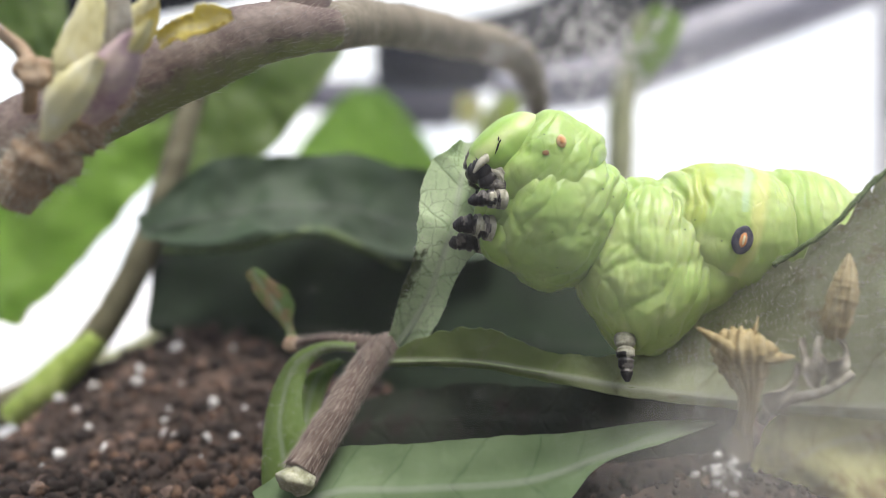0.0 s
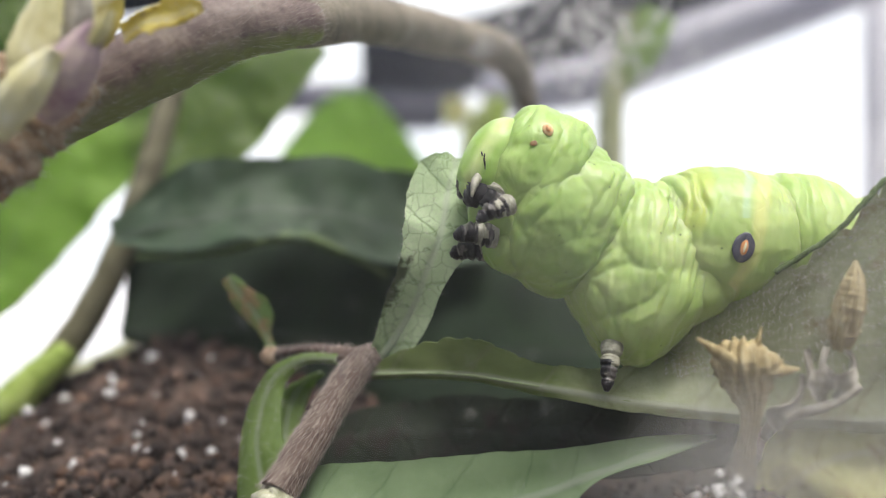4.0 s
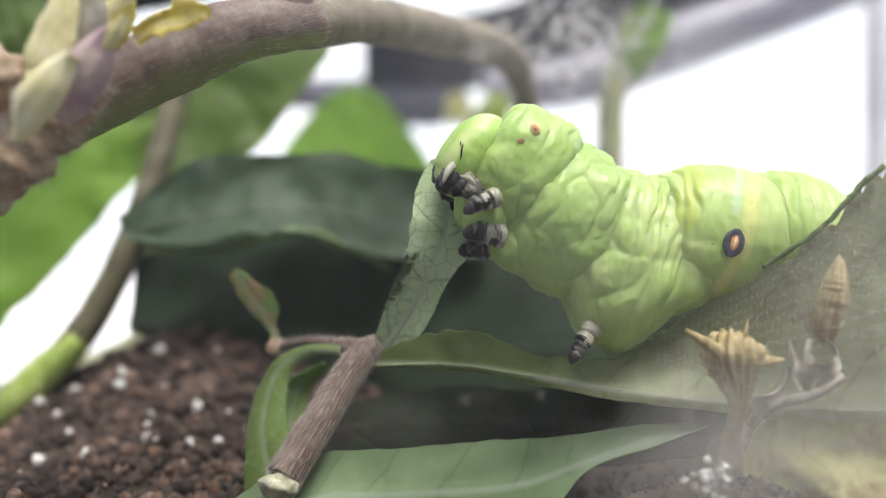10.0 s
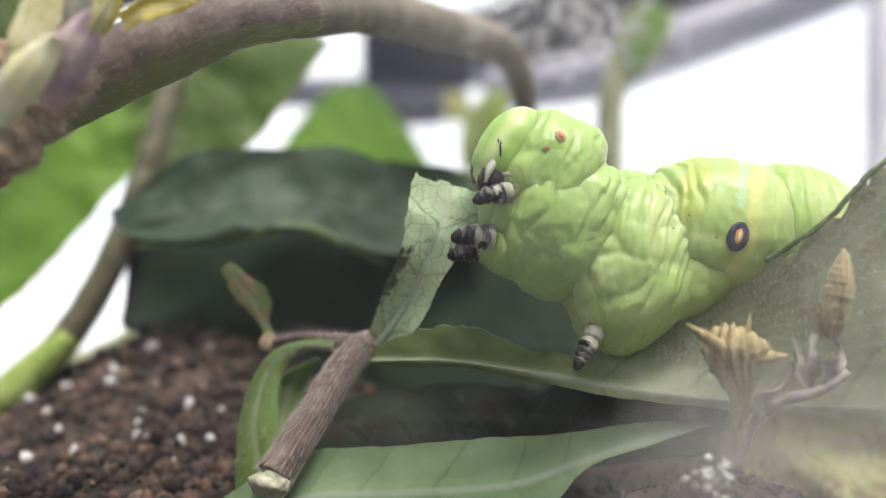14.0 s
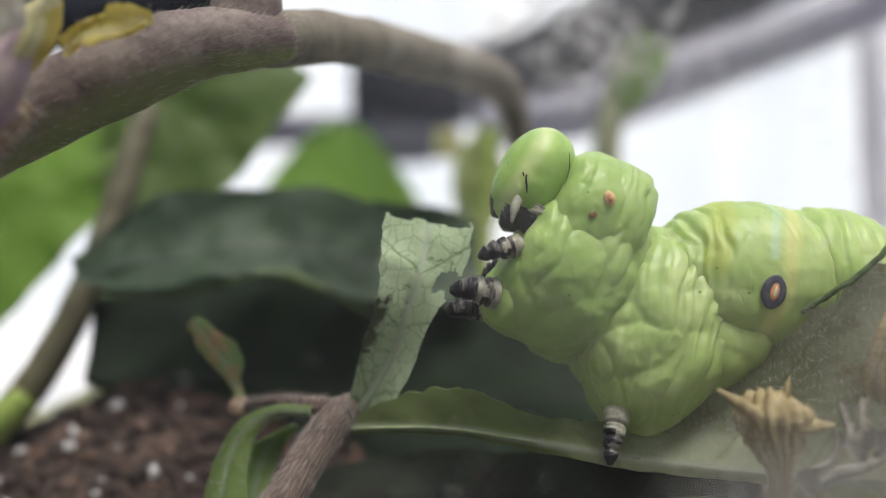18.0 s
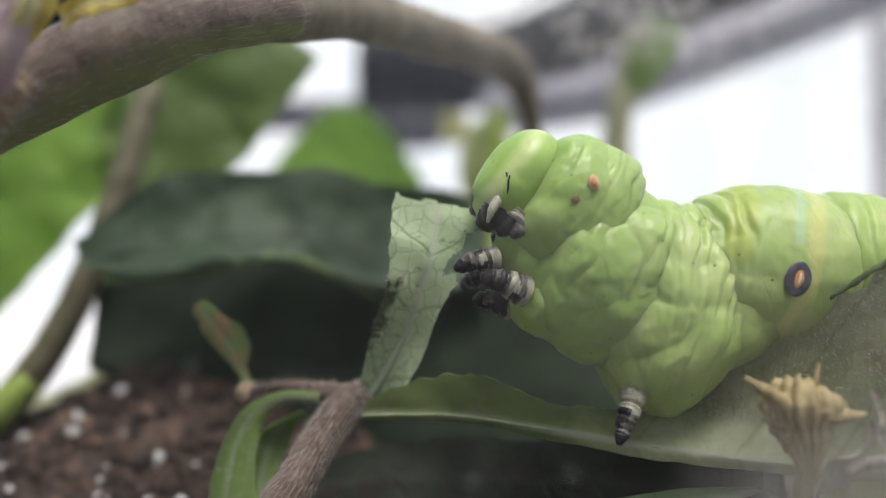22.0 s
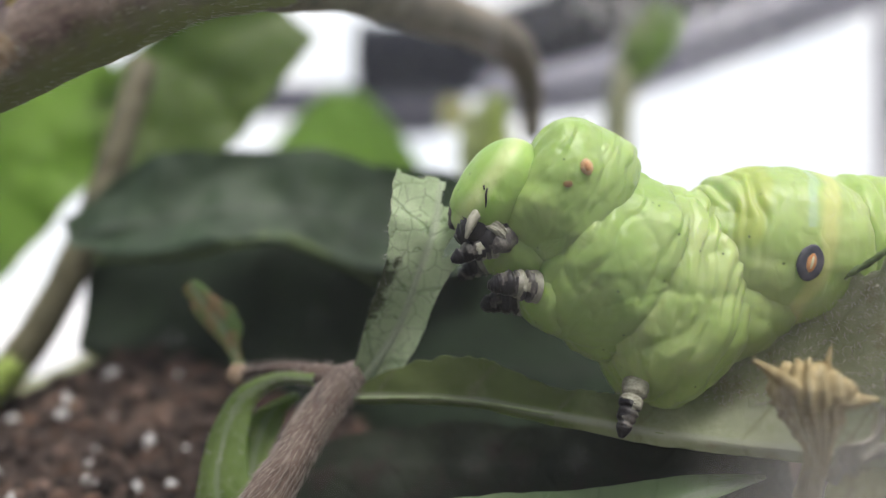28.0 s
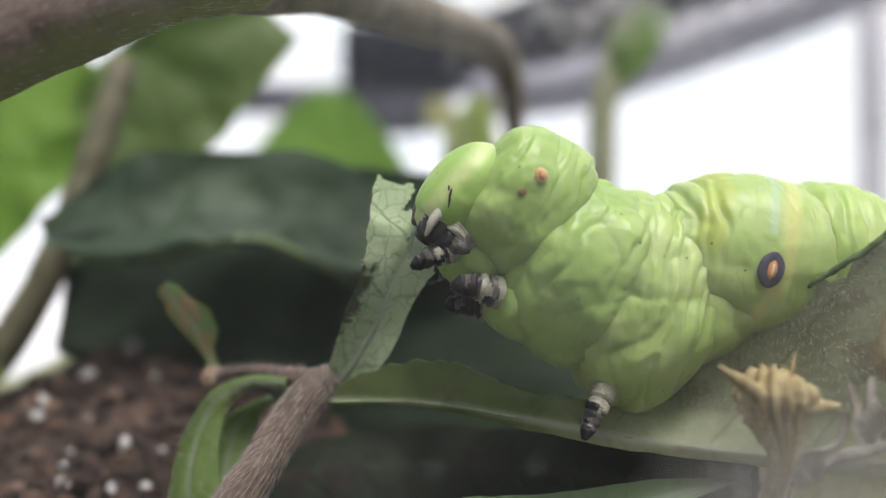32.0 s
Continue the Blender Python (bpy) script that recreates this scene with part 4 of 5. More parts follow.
# dark blade added over the soil below front_leaf; its colour carries the shade
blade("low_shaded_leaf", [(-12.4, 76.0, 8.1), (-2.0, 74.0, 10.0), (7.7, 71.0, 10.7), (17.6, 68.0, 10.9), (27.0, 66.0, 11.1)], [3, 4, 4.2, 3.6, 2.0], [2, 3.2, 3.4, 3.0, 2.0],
      [(0, 0.6, 0.8), (0, 0.6, 0.8), (0, 0.6, 0.8), (0, 0.6, 0.8), (0, 0.6, 0.8)], GAP_SHADE, "added dark leaf standing for the shade below the front leaf", cup=0.5, wave=0.8, ragged=0.06, seed=15)
blade("yellowed_leaf", [(26.0, 60.0, 6.7), (29.1, 60.0, 10.3), (33.6, 60.0, 11.7), (40.0, 60.0, 12.1)], [1.5, 4, 5, 5], [1.0, 3.4, 3.6, 3], [(-0.5, 0.2, 0.8), (-0.2, 0.2, 1), (0, 0.2, 1), (0, 0.2, 1)], YELLOWED, "crinkled yellowed leaf on the soil", cup=0.6, wave=1.5, ragged=0.1, seed=17)

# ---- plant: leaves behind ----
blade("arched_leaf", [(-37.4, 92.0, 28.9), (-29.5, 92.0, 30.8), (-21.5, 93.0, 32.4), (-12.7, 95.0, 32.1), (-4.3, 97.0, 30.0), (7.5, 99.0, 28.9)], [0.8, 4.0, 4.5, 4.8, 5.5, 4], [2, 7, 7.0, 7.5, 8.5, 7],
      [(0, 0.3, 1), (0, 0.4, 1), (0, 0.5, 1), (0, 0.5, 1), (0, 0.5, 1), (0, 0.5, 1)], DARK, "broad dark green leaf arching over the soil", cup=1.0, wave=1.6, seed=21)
bm = tube([(-34.6, 91.0, 26.7), (-25.1, 91.0, 27.2), (-19.6, 91.0, 28.6), (-14.7, 92.0, 29.0), (-10.4, 93.0, 27.2), (-4.9, 94.0, 24.3)], [0.25, 0.5, 0.6, 0.6, 0.5, 0.25], 12, 50, 0.1, 4)
tagged(link("rolled_leaf_edge", bm, LEAF_EDGE, (-19.6, 91.0, 28.6)), "light green rolled rim of the arched leaf", "leaf")
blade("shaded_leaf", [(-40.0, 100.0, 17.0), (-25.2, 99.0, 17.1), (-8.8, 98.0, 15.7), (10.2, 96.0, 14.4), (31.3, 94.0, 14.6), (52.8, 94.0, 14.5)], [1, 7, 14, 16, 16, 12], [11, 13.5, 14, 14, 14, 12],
      [(0.1, 0.2, 1), (0, 0.2, 1), (0, 0.2, 1), (0, 0.2, 1), (0, 0.2, 1), (0, 0.2, 1)], SHADE_GREEN, "large leaf hanging behind, its green darkened to stand for shade", cup=-1.0, wave=1.5, seed=23)
blade("triangular_leaf", [(-19.4, 190.0, 42.0), (-19.3, 190.0, 50.0), (-19.0, 190.0, 57.5), (-18.7, 190.0, 63.0), (-18.5, 190.0, 66.0)], [21, 17.5, 12, 7, 2.5], [21, 17.5, 12, 7, 2.5], [(1, 0.2, 0), (1, 0.1, 0), (1, 0, 0), (1, 0, 0), (1, 0, 0)], BACKLIT_TONE, "backlit bright green leaf tip behind", cup=-3, wave=1.5, seed=25)
blade("backlit_leaf", [(-39.3, 112.0, 50.1), (-46.9, 110.0, 43.1), (-54.1, 108.0, 34.8), (-60.1, 107.0, 25.1), (-63.5, 106.0, 16.4)], [3, 6.5, 7.0, 5.5, 2], [8, 13, 14, 11, 3.0], [(-0.6, 0.1, 0.8), (-0.6, 0.2, 0.8), (-0.6, 0.2, 0.75), (-0.8, 0.2, 0.6), (-0.9, 0.2, 0.4)], BACKLIT_TONE, "bright green backlit hanging leaf", cup=1.5, wave=2.0, seed=27)
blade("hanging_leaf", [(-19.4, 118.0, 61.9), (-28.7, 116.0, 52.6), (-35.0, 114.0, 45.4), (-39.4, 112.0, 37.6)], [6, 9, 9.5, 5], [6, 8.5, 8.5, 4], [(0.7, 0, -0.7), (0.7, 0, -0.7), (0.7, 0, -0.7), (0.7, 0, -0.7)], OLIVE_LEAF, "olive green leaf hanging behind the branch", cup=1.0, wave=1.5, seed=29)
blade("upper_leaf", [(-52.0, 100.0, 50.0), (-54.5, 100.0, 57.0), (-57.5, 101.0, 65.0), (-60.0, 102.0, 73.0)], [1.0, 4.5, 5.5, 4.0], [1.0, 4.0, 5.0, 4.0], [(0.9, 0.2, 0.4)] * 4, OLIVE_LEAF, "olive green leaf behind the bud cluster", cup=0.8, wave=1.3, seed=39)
blade("small_back_leaf", [(40.5, 155.0, 60.0), (43.4, 154.0, 67.5), (47.5, 154.0, 75.4)], [1.5, 4.5, 3.5], [1.5, 4.5, 3.5], [(1, 0, 0.4), (1, 0, 0.4), (1, 0, 0.4)], BACKLIT_TONE, "small pale leaf on the upright stem", cup=0.5, wave=1, seed=31)
blade("pale_back_leaf", [(12.6, 168.0, 38.0), (13.0, 168.0, 46.0), (13.6, 168.0, 54.0), (15.0, 168.0, 61.0)], [3, 6, 5.5, 1], [3, 6, 5, 1], [(1, 0.2, 0), (1, 0.2, 0), (1, 0.1, 0), (1, 0, 0)], PALE_LEAF, "pale green leaf out of focus behind the head", cup=0.8, wave=1.2, seed=37)
blade("withered_back_leaf", [(5.5, 200.0, 58.3), (7.0, 200.0, 62.0), (7.8, 200.0, 66.6)], [1, 3.5, 3], [1, 3.5, 3], [(1, 0, 0), (1, 0, 0), (1, 0, 0)], YELLOWED, "small withered leaf far behind", cup=0.5, wave=1, seed=33)

# ---- bud cluster on the branch ----
buds = thing("bud_cluster", (-28.2, 54.0, 34.7), "cream and purple leaf buds on a brown fuzzy base", "bud")
for pts, wide, mt, lb in (
    ([(-25.6, 50.0, 36.4), (-24.6, 49.0, 39.0), (-23.6, 48.6, 41.8), (-22.6, 48.6, 45.5)], [0.6, 1.3, 1.2, 0.5], BRACT, "cream bract"),
    ([(-24.6, 51.0, 36.8), (-23.4, 50.4, 39.6), (-22.3, 50.2, 42.6), (-21.6, 50.2, 45.6)], [0.5, 1.2, 1.1, 0.5], GREYDRY, "grey-brown inner bract"),
    ([(-26.2, 49.0, 34.9), (-24.7, 48.0, 36.6), (-23.2, 47.4, 38.3), (-21.8, 47.2, 39.9)], [0.5, 1.15, 1.15, 0.4], BRACT, "cream bract"),
    ([(-24.0, 49.6, 36.0), (-22.5, 48.6, 37.6), (-21.0, 48.0, 39.6), (-19.7, 47.6, 41.6)], [0.6, 1.3, 1.3, 0.4], PURPLE, "purple bract tip"),
    ([(-20.2, 48.0, 40.4), (-19.4, 47.8, 41.4), (-18.6, 47.8, 42.4)], [0.5, 0.55, 0.1], BRACT, "white papery bract tip"),
    ([(-28.7, 51.0, 36.9), (-27.8, 50.0, 39.6), (-28.4, 50.0, 41.4), (-30.2, 50.0, 43.0)], [0.4, 0.5, 0.5, 0.3], HUSK, "brown withered bract"),
    ([(-24.0, 52.0, 40.6), (-22.4, 51.0, 42.0), (-21.0, 51.0, 43.6), (-19.8, 51.0, 45.2)], [0.5, 1.0, 1.0, 0.3], BRACT, "cream bract"),
    ([(-22.4, 51.5, 40.6), (-21.4, 51.0, 42.0), (-20.8, 51.0, 43.4), (-20.0, 51.0, 45.0)], [0.5, 1.0, 1.1, 0.5], GOLDEN, "yellow young leaf"),
):
    bm = sheet(pts, wide, wide, [(0.8, 0.1, -0.5)] * 4, cup=0.7, wave=0.8, nu=40, nv=14, thick=0.2, ragged=0.2, seed=wide[1] * 9)
    part("bract", bm, mt, buds, lb)
bm = tube([(-31.3, 54.0, 31.2), (-28.8, 53.0, 33.6), (-26.5, 52.5, 35.3), (-24.5, 53.0, 37.1), (-23.4, 55.0, 39.3)], [1.8, 1.9, 1.7, 1.3, 0.8], 28, 60, 0.5, 3)
bm.normal_update()
hb = bmesh.new()
hairs(hb, bm, 1300, 1.1, 0.02, rng)
part("fuzzy_base", bm, HUSK, buds, "fuzzy brown base")
part("fine_hairs", hb, HAIR, buds)
bm = pebble(1.3, 2.2, 0.9, 3)
for v in bm.verts:
    v.co += Vector((-27.3, 50.0, 39.5))
part("brown_scar", bm, HUSK, buds)
blade("yellow_bract_leaf", [(-20.0, 52.0, 42.2), (-18.4, 52.0, 43.0), (-16.4, 52.5, 43.7), (-14.8, 53.0, 44.2)], [0.5, 0.9, 0.9, 0.3], [0.6, 1.1, 1.1, 0.3], [(0, 0, 1), (0, 0.3, 1), (0, 0.3, 1), (0, 0.3, 1)], GOLDEN, "small yellow-green leaf at the bud", 120, 0.6, cup=0.5, wave=1.6, ragged=0.7, seed=35)

# ---- dried flower and pod by the wall ----
flower = thing("dried_flower", (23.4, 56.0, 12.4), "dried straw-coloured flower cup on a stalk", "flower")
bm = tube([(23.2, 57.0, 11.3), (23.1, 56.0, 13.9), (23.0, 55.0, 16.0), (22.9, 55.0, 17.4), (22.6, 55.0, 18.9), (22.5, 55.0, 19.9), (22.6, 55.2, 20.2)], [0.9, 0.6, 0.65, 1.15, 1.7, 2.1, 1.4], 96, 70, 0.16, 41, flutes=17)
part("cup", bm, STRAW, flower)
for pts, r in (([(21.7, 54.0, 19.6), (20.1, 53.5, 20.7), (18.6, 53.5, 21.7)], 0.5), ([(22.5, 55.0, 19.9), (22.8, 54.0, 20.6), (23.3, 54.0, 22.4)], 0.3), ([(22.9, 54.0, 19.2), (24.3, 53.5, 19.4), (25.7, 53.5, 19.5)], 0.5)):
    part("sepal", tube(pts, [r, r * 0.85, r * 0.2], 12, 24, 0.3, r * 9), STRAW, flower)
bm = pebble(1.0, 8.3, 0.95, 3)
for v in bm.verts:
    v.co += Vector((22.6, 54.4, 20.4))
part("seed_head", bm, GOLDEN_STRAW, flower, "rounded yellow-brown seed head")
for pts in ([(24.4, 56.0, 14.1), (24.9, 55.5, 15.4), (26.7, 55.0, 16.2), (28.7, 55.0, 16.7), (30.8, 55.0, 18.0)],):
    part("stalk", tube(pts, [0.35, 0.4, 0.4, 0.35, 0.3], 10, 40, 0.2, 4), GREYDRY, flower)
pod = thing("dried_bud", (29.7, 55.0, 20.1), "dried straw-coloured pointed bud", "flower")
part("husk", tube([(29.4, 55.0, 20.7), (29.3, 54.5, 22.2), (29.5, 54.0, 24.2), (29.8, 54.0, 25.8), (29.9, 54.0, 27.0)], [0.6, 0.95, 0.9, 0.55, 0.08], 72, 60, 0.22, 51, flutes=7), STRAW, pod)
for k, pts in enumerate(([(26.3, 54.0, 20.8), (26.3, 53.5, 19.5), (26.9, 53.5, 18.3), (27.3, 54.0, 17.2)], [(27.8, 54.0, 21.0), (27.2, 53.5, 19.9), (27.5, 53.5, 18.7), (27.4, 54.0, 17.6)], [(29.0, 54.0, 20.6), (29.0, 53.5, 19.8), (28.6, 53.5, 18.7), (28.0, 54.0, 17.8)], [(25.7, 54.0, 19.2), (25.1, 54.0, 18.0), (24.4, 54.5, 16.5), (24.4, 55.0, 15.2)])):
    part("petal", sheet(pts, [0.2, 0.55, 0.6, 0.2], [0.2, 0.55, 0.6, 0.2], [(1, 0.2, 0.2), (0.7, 0.8, 0), (1, -0.4, 0.3), (0.8, 0.3, 0)], cup=0.35, wave=0.9, nu=30, nv=8, thick=0.08, ragged=0.3, seed=60 + k), GREYDRY, pod)
bm = bmesh.new()
for k in range(26):
    q = pebble(rng.uniform(0.12, 0.38), k * 1.7, 0.8, 1)
    off = Vector((20.1, 52.0, 11.7)) + Vector((rng.gauss(0, 0.6), rng.gauss(0, 0.3), rng.gauss(0, 0.55)))
    idx = {v: bm.verts.new(v.co + off) for v in q.verts}
    for f in q.faces:
        bm.faces.new([idx[v] for v in f.verts])
    q.free()
tagged(link("mould_tuft", bm, PERLITE, (19.8, 52.0, 11.0)), "white crumbly mould tuft on the soil", "mould")

# ---- dirt and threads on the front wall ----
rng = random.Random(21)
specks = [(19.5, 42.0, 37.6), (19.0, 42.0, 35.9), (18.5, 42.0, 35.7), (19.1, 42.0, 34.5), (22.6, 42.0, 34.6), (20.4, 42.0, 33.2), (23.9, 42.0, 34.9), (19.0, 42.0, 35.9), (-22.2, 42.0, 23.0), (21.7, 42.0, 38.6), (7.4, 42.0, 20.3), (-12.2, 42.0, 32.4)]
for p in specks:
    bm = pebble(rng.uniform(0.05, 0.12), p[0], 0.9, 1)
    for v in bm.verts:
        v.co += Vector(p) + Vector((0, -0.05, 0))
    part("dirt_speck", bm, SPECK, jar, origin=p)
bm = bmesh.new()


def thread(bm, pts, r):
    t = tube(pts, [r] * len(pts), 5, 14, 0.0)
    idx = {v: bm.verts.new(v.co) for v in t.verts}
    for f in t.faces:
        bm.faces.new([idx[v] for v in f.verts])
    t.free()


for k in range(80):
    c = Vector((8.1, 41.9, 38.9)) + Vector((rng.gauss(0.5, 2.4), 0, rng.gauss(0.6, 1.4)))
    d = Vector((rng.uniform(-1, 1), 0, rng.uniform(-1.2, 0.9)))
    q = [c + d * s + Vector((rng.uniform(-0.3, 0.3), 0, rng.uniform(-0.3, 0.3))) for s in (-0.7, -0.2, 0.3, 0.8)]
    thread(bm, q, rng.uniform(0.015, 0.06))
for k in range(34):
    c = Vector((12.4, 41.9, 37.0)) + Vector((rng.gauss(0.2, 2.4), 0, rng.gauss(0.2, 0.9)))
    thread(bm, [c, c + Vector((rng.uniform(-0.5, 0.5), 0, rng.uniform(-0.6, 0.4)))], rng.uniform(0.015, 0.045))
thread(bm, [(3.1, 41.9, 38.7), (3.0, 41.9, 37.0), (3.1, 41.9, 34.9)], 0.02)
thread(bm, [(21.2, 41.9, 26.9), (21.1, 41.9, 23.8), (21.7, 41.9, 20.7)], 0.02)
thread(bm, [(14.8, 41.9, 22.3), (14.8, 41.9, 20.4), (14.8, 41.9, 17.9)], 0.02)
part("silk_threads", bm, SILK, jar, "wispy white silk threads")
bm = bmesh.new()
for k in range(260):
    q = pebble(rng.choice((0.03, 0.03, 0.04, 0.05, 0.06, 0.08)), k * 0.9, 0.9, 1)
    off = Vector((rng.uniform(-30, 32), 41.95, rng.uniform(8, 46)))
    idx = {v: bm.verts.new(v.co + off) for v in q.verts}
    for f in q.faces:
        bm.faces.new([idx[v] for v in f.verts])
    q.free()
tagged(part("dust", bm, PERLITE, jar, "pale dust grains on the wall"), kind="stuff")

# ---- the caterpillar ----
larva = thing("caterpillar", (16.4, 60.3, 23.2), "plump lime-green hornworm caterpillar feeding on a leaf", "caterpillar")


def face_of(bm, x, z):
    """The front of a body ring at x, z: the place and the normal."""
    near = [v for v in bm.verts if abs(v.co.x - x) < 0.5 and abs(v.co.z - z) < 0.5 and v.normal.y < 0.1]
    v = min(near, key=lambda q: q.co.y)
    return Vector((x, v.co.y, z)), v.normal.copy()


def patch(place, normal, a, b2, up, thick, seed=0.0, turn=0.0):
    """A shallow oval button on the skin; a, b2: half sizes; up: its long way."""
    bm = bmesh.new()
    bmesh.ops.create_uvsphere(bm, u_segments=20, v_segments=12, radius=1.0)
    n0 = normal.normalized()
    u0 = Vector(up)
    u0 = (u0 - n0 * u0.dot(n0)).normalized()
    w0 = n0.cross(u0)
    for v in bm.verts:
        k = 1 + 0.14 * nz(v.co, 1.4, seed)
        v.co = place + w0 * v.co.x * a * k + u0 * v.co.y * b2 * k + n0 * v.co.z * thick
    return bm


def ring_part(name, c, ax, deg, label="", mats=SKIN, off=(0, 0, 0), **kw):
    bm = lump(Vector(c) + Vector(off), ax, deg, **kw)
    bm.normal_update()
    keep = bm.copy()
    ob = part(name, bm, mats, larva, label, c)
    return ob, keep


def true_leg(parent, root, tip, r, seed, pale=0.17):
    """A jointed thoracic leg, banded black and pale, ending in a claw."""
    a, b2 = Vector(root), Vector(tip)
    bend = a.lerp(b2, 0.55) + Vector((0.0, -0.2, 0.18))
    bm = tube([a, a.lerp(bend, 0.5), bend, bend.lerp(b2, 0.6), b2], [r * 1.05, r, r * 0.85, r * 0.66, r * 0.22], 18, 50, 0.16, seed)
    way = (b2 - a).normalized()
    ln = (b2 - a).length
    for f in bm.faces:
        s = (f.calc_center_median() - a).dot(way) / ln + 0.12 * nz(f.calc_center_median(), 1.0, seed)
        q = nz(f.calc_center_median(), 1.0, seed + 2)
        f.material_index = 1 if s < pale or (0.3 < s < 0.46 and q > 0.02) else 2 if q > 0.1 and s < 0.8 else 0
    for v in bm.verts:
        s = (v.co - a).dot(way) / ln
        k = 1 - 0.22 * max(math.exp(-((s - 0.27) / 0.03) ** 2), math.exp(-((s - 0.52) / 0.03) ** 2), math.exp(-((s - 0.76) / 0.03) ** 2))
        axis = a + way * s * ln
        v.co = axis + (v.co - axis) * k
    return part("leg", bm, [BLACK, PALE, DINGY], parent, "black and white banded jointed leg", root)


def spiracle(parent, bm, at, a, b2, up, ring=True):
    p, n0 = face_of(bm, at[0], at[2])
    sp = part("spiracle", patch(p, n0, a, b2, up, 0.16, 1), SLATE if ring else PALE_ORANGE, parent, "dark oval breathing pore with orange centre" if ring else "small orange breathing pore", p)
    if ring:
        part("rim", patch(p + n0 * 0.07, n0, a * 0.4, b2 * 0.56, up, 0.18, 2), ORANGE, sp, "orange rim")
    part("slit", patch(p + n0 * 0.17, n0, a * (0.14 if ring else 0.5), b2 * (0.38 if ring else 0.55), up, 0.11, 3), BRACT if ring else ORANGE, sp, "pale slit" if ring else "brown slit")


# abdomen, from the front ring back
rings = []
SPEC = [
    ("abdominal_ring", (24.3, 64.0, 27.9), (7.3, 6.1, 5.95), 0, ((-5.3, 0.5, 0.3), (-4.4, 0.65, 0.28), (-3.5, 0.5, 0.25), (-2.6, 0.35, 0.25), (3.2, 0.12, 0.3), (4.2, 0.16, 0.3), (5.0, 0.2, 0.3))),
    ("abdominal_ring", (30.9, 65.0, 27.7), (6.0, 6.0, 5.75), -8, ((-2.4, 0.3, 0.3), (-1.2, 0.25, 0.3), (0.4, 0.2, 0.3), (1.8, 0.3, 0.3))),
    ("abdominal_ring", (37.7, 67.0, 26.1), (5.5, 5.7, 5.3), -16, ((-2.0, 0.3, 0.3), (0, 0.2, 0.3), (1.8, 0.3, 0.3))),
    ("abdominal_ring", (45.3, 70.0, 23.5), (4.2, 5.4, 5.0), -22, ((-1.5, 0.3, 0.3), (1.5, 0.3, 0.3))),
    ("abdominal_ring", (54.5, 74.0, 20.2), (4.2, 5.0, 4.6), -22, ((0, 0.3, 0.3),)),
]
for k, (nm, c, ax, deg, folds) in enumerate(SPEC):
    ob, bm = ring_part(nm, c, ax, deg, "pale green ring with a yellow stripe" if k == 0 else "", SKIN_STRIPE if k == 0 else SKIN_PALE, folds=folds, wrinkle=0.2, seed=70 + k * 3, facet=0.08, fine=10, winding=0.03, nu=140 if k < 2 else 50, nv=150 if k < 2 else 56)
    if k == 0:
        spiracle(ob, bm, (24.2, 58.0, 27.2), 0.84, 1.14, (0.25, 0, 1))
    bm.free()
    rings.append((ob, c))

T3C, T2C, T1C, HC = (16.7, 64.0, 25.1), (13.6, 63.5, 26.5), (11.0, 63.0, 31.8), (6.4, 62.5, 33.7)
third, bm = ring_part("thorax_ring", T3C, (6.0, 6.3, 7.9), -16, mats=SKIN_PALE, off=(0, 0, -0.3), pinch=0.44, lean=1.1, power=2.6, facet=0.27, fine=4, winding=0.02, nu=200, nv=220, folds=((-3.2, 0.3, 0.3), (-1.2, 0.3, 0.25), (0.4, 0.35, 0.25), (1.4, 0.4, 0.25), (2.4, 0.5, 0.26), (3.3, 0.6, 0.26), (4.1, 0.5, 0.26)), wrinkle=0.25, seed=31, lobes=0.4)
bm.free()
part("belly_fold", lump((21.0, 63.4, 24.4), (5.6, 4.7, 3.9), 24, wrinkle=0.25, seed=87, nu=90, nv=100, facet=0.2, lobes=0.2), SKIN_PALE, third, "soft belly fold")
leg_c = true_leg(third, (14.1, 60.5, 19.4), (12.4, 58.8, 16.4), 0.78, 5, 0.34)
leg_f = true_leg(third, (14.9, 67.0, 19.4), (14.9, 69.0, 17.7), 0.8, 6)
second, bm = ring_part("thorax_ring", T2C, (4.9, 6.0, 6.4), -31, off=(-0.6, 0, 0.75), power=3.1, facet=0.22, fine=1, winding=0.02, nu=200, nv=220, folds=((-2.9, 0.25, 0.3), (1.4, 0.35, 0.3), (2.8, 0.35, 0.3)), wrinkle=0.3, seed=41, lobes=0.35)
bm.free()
part("leg_base", lump((9.2, 62.8, 25.4), (2.9, 3.2, 2.7), 10, wrinkle=0.3, seed=81, nu=80, nv=88, facet=0.2, lobes=0.2), SKIN, second, "swollen leg base")
leg_b = true_leg(second, (7.4, 60.3, 26.0), (4.2, 59.8, 26.5), 1.0, 7)
leg_d = true_leg(second, (6.7, 63.5, 24.9), (3.9, 63.2, 24.9), 0.95, 8)
first, bm = ring_part("thorax_ring", T1C, (3.8, 5.3, 5.6), -32, off=(-0.25, 0, -0.1), power=3.3, facet=0.15, fine=1, winding=0.03, nu=170, nv=190, folds=((-2.5, 0.2, 0.3), (1.8, 0.22, 0.3), (2.8, 0.35, 0.3)), wrinkle=0.22, seed=51, lobes=0.3)
spiracle(first, bm, (11.2, 58.0, 33.2), 0.4, 0.52, (-0.2, 0, 1), False)
p, n0 = face_of(bm, (10.0, 58.0, 32.2)[0], (10.0, 58.0, 32.2)[2])
part("rust_mark", patch(p, n0, 0.3, 0.22, (0, 0, 1), 0.05, 4), RUST, first, "small rusty skin mark")
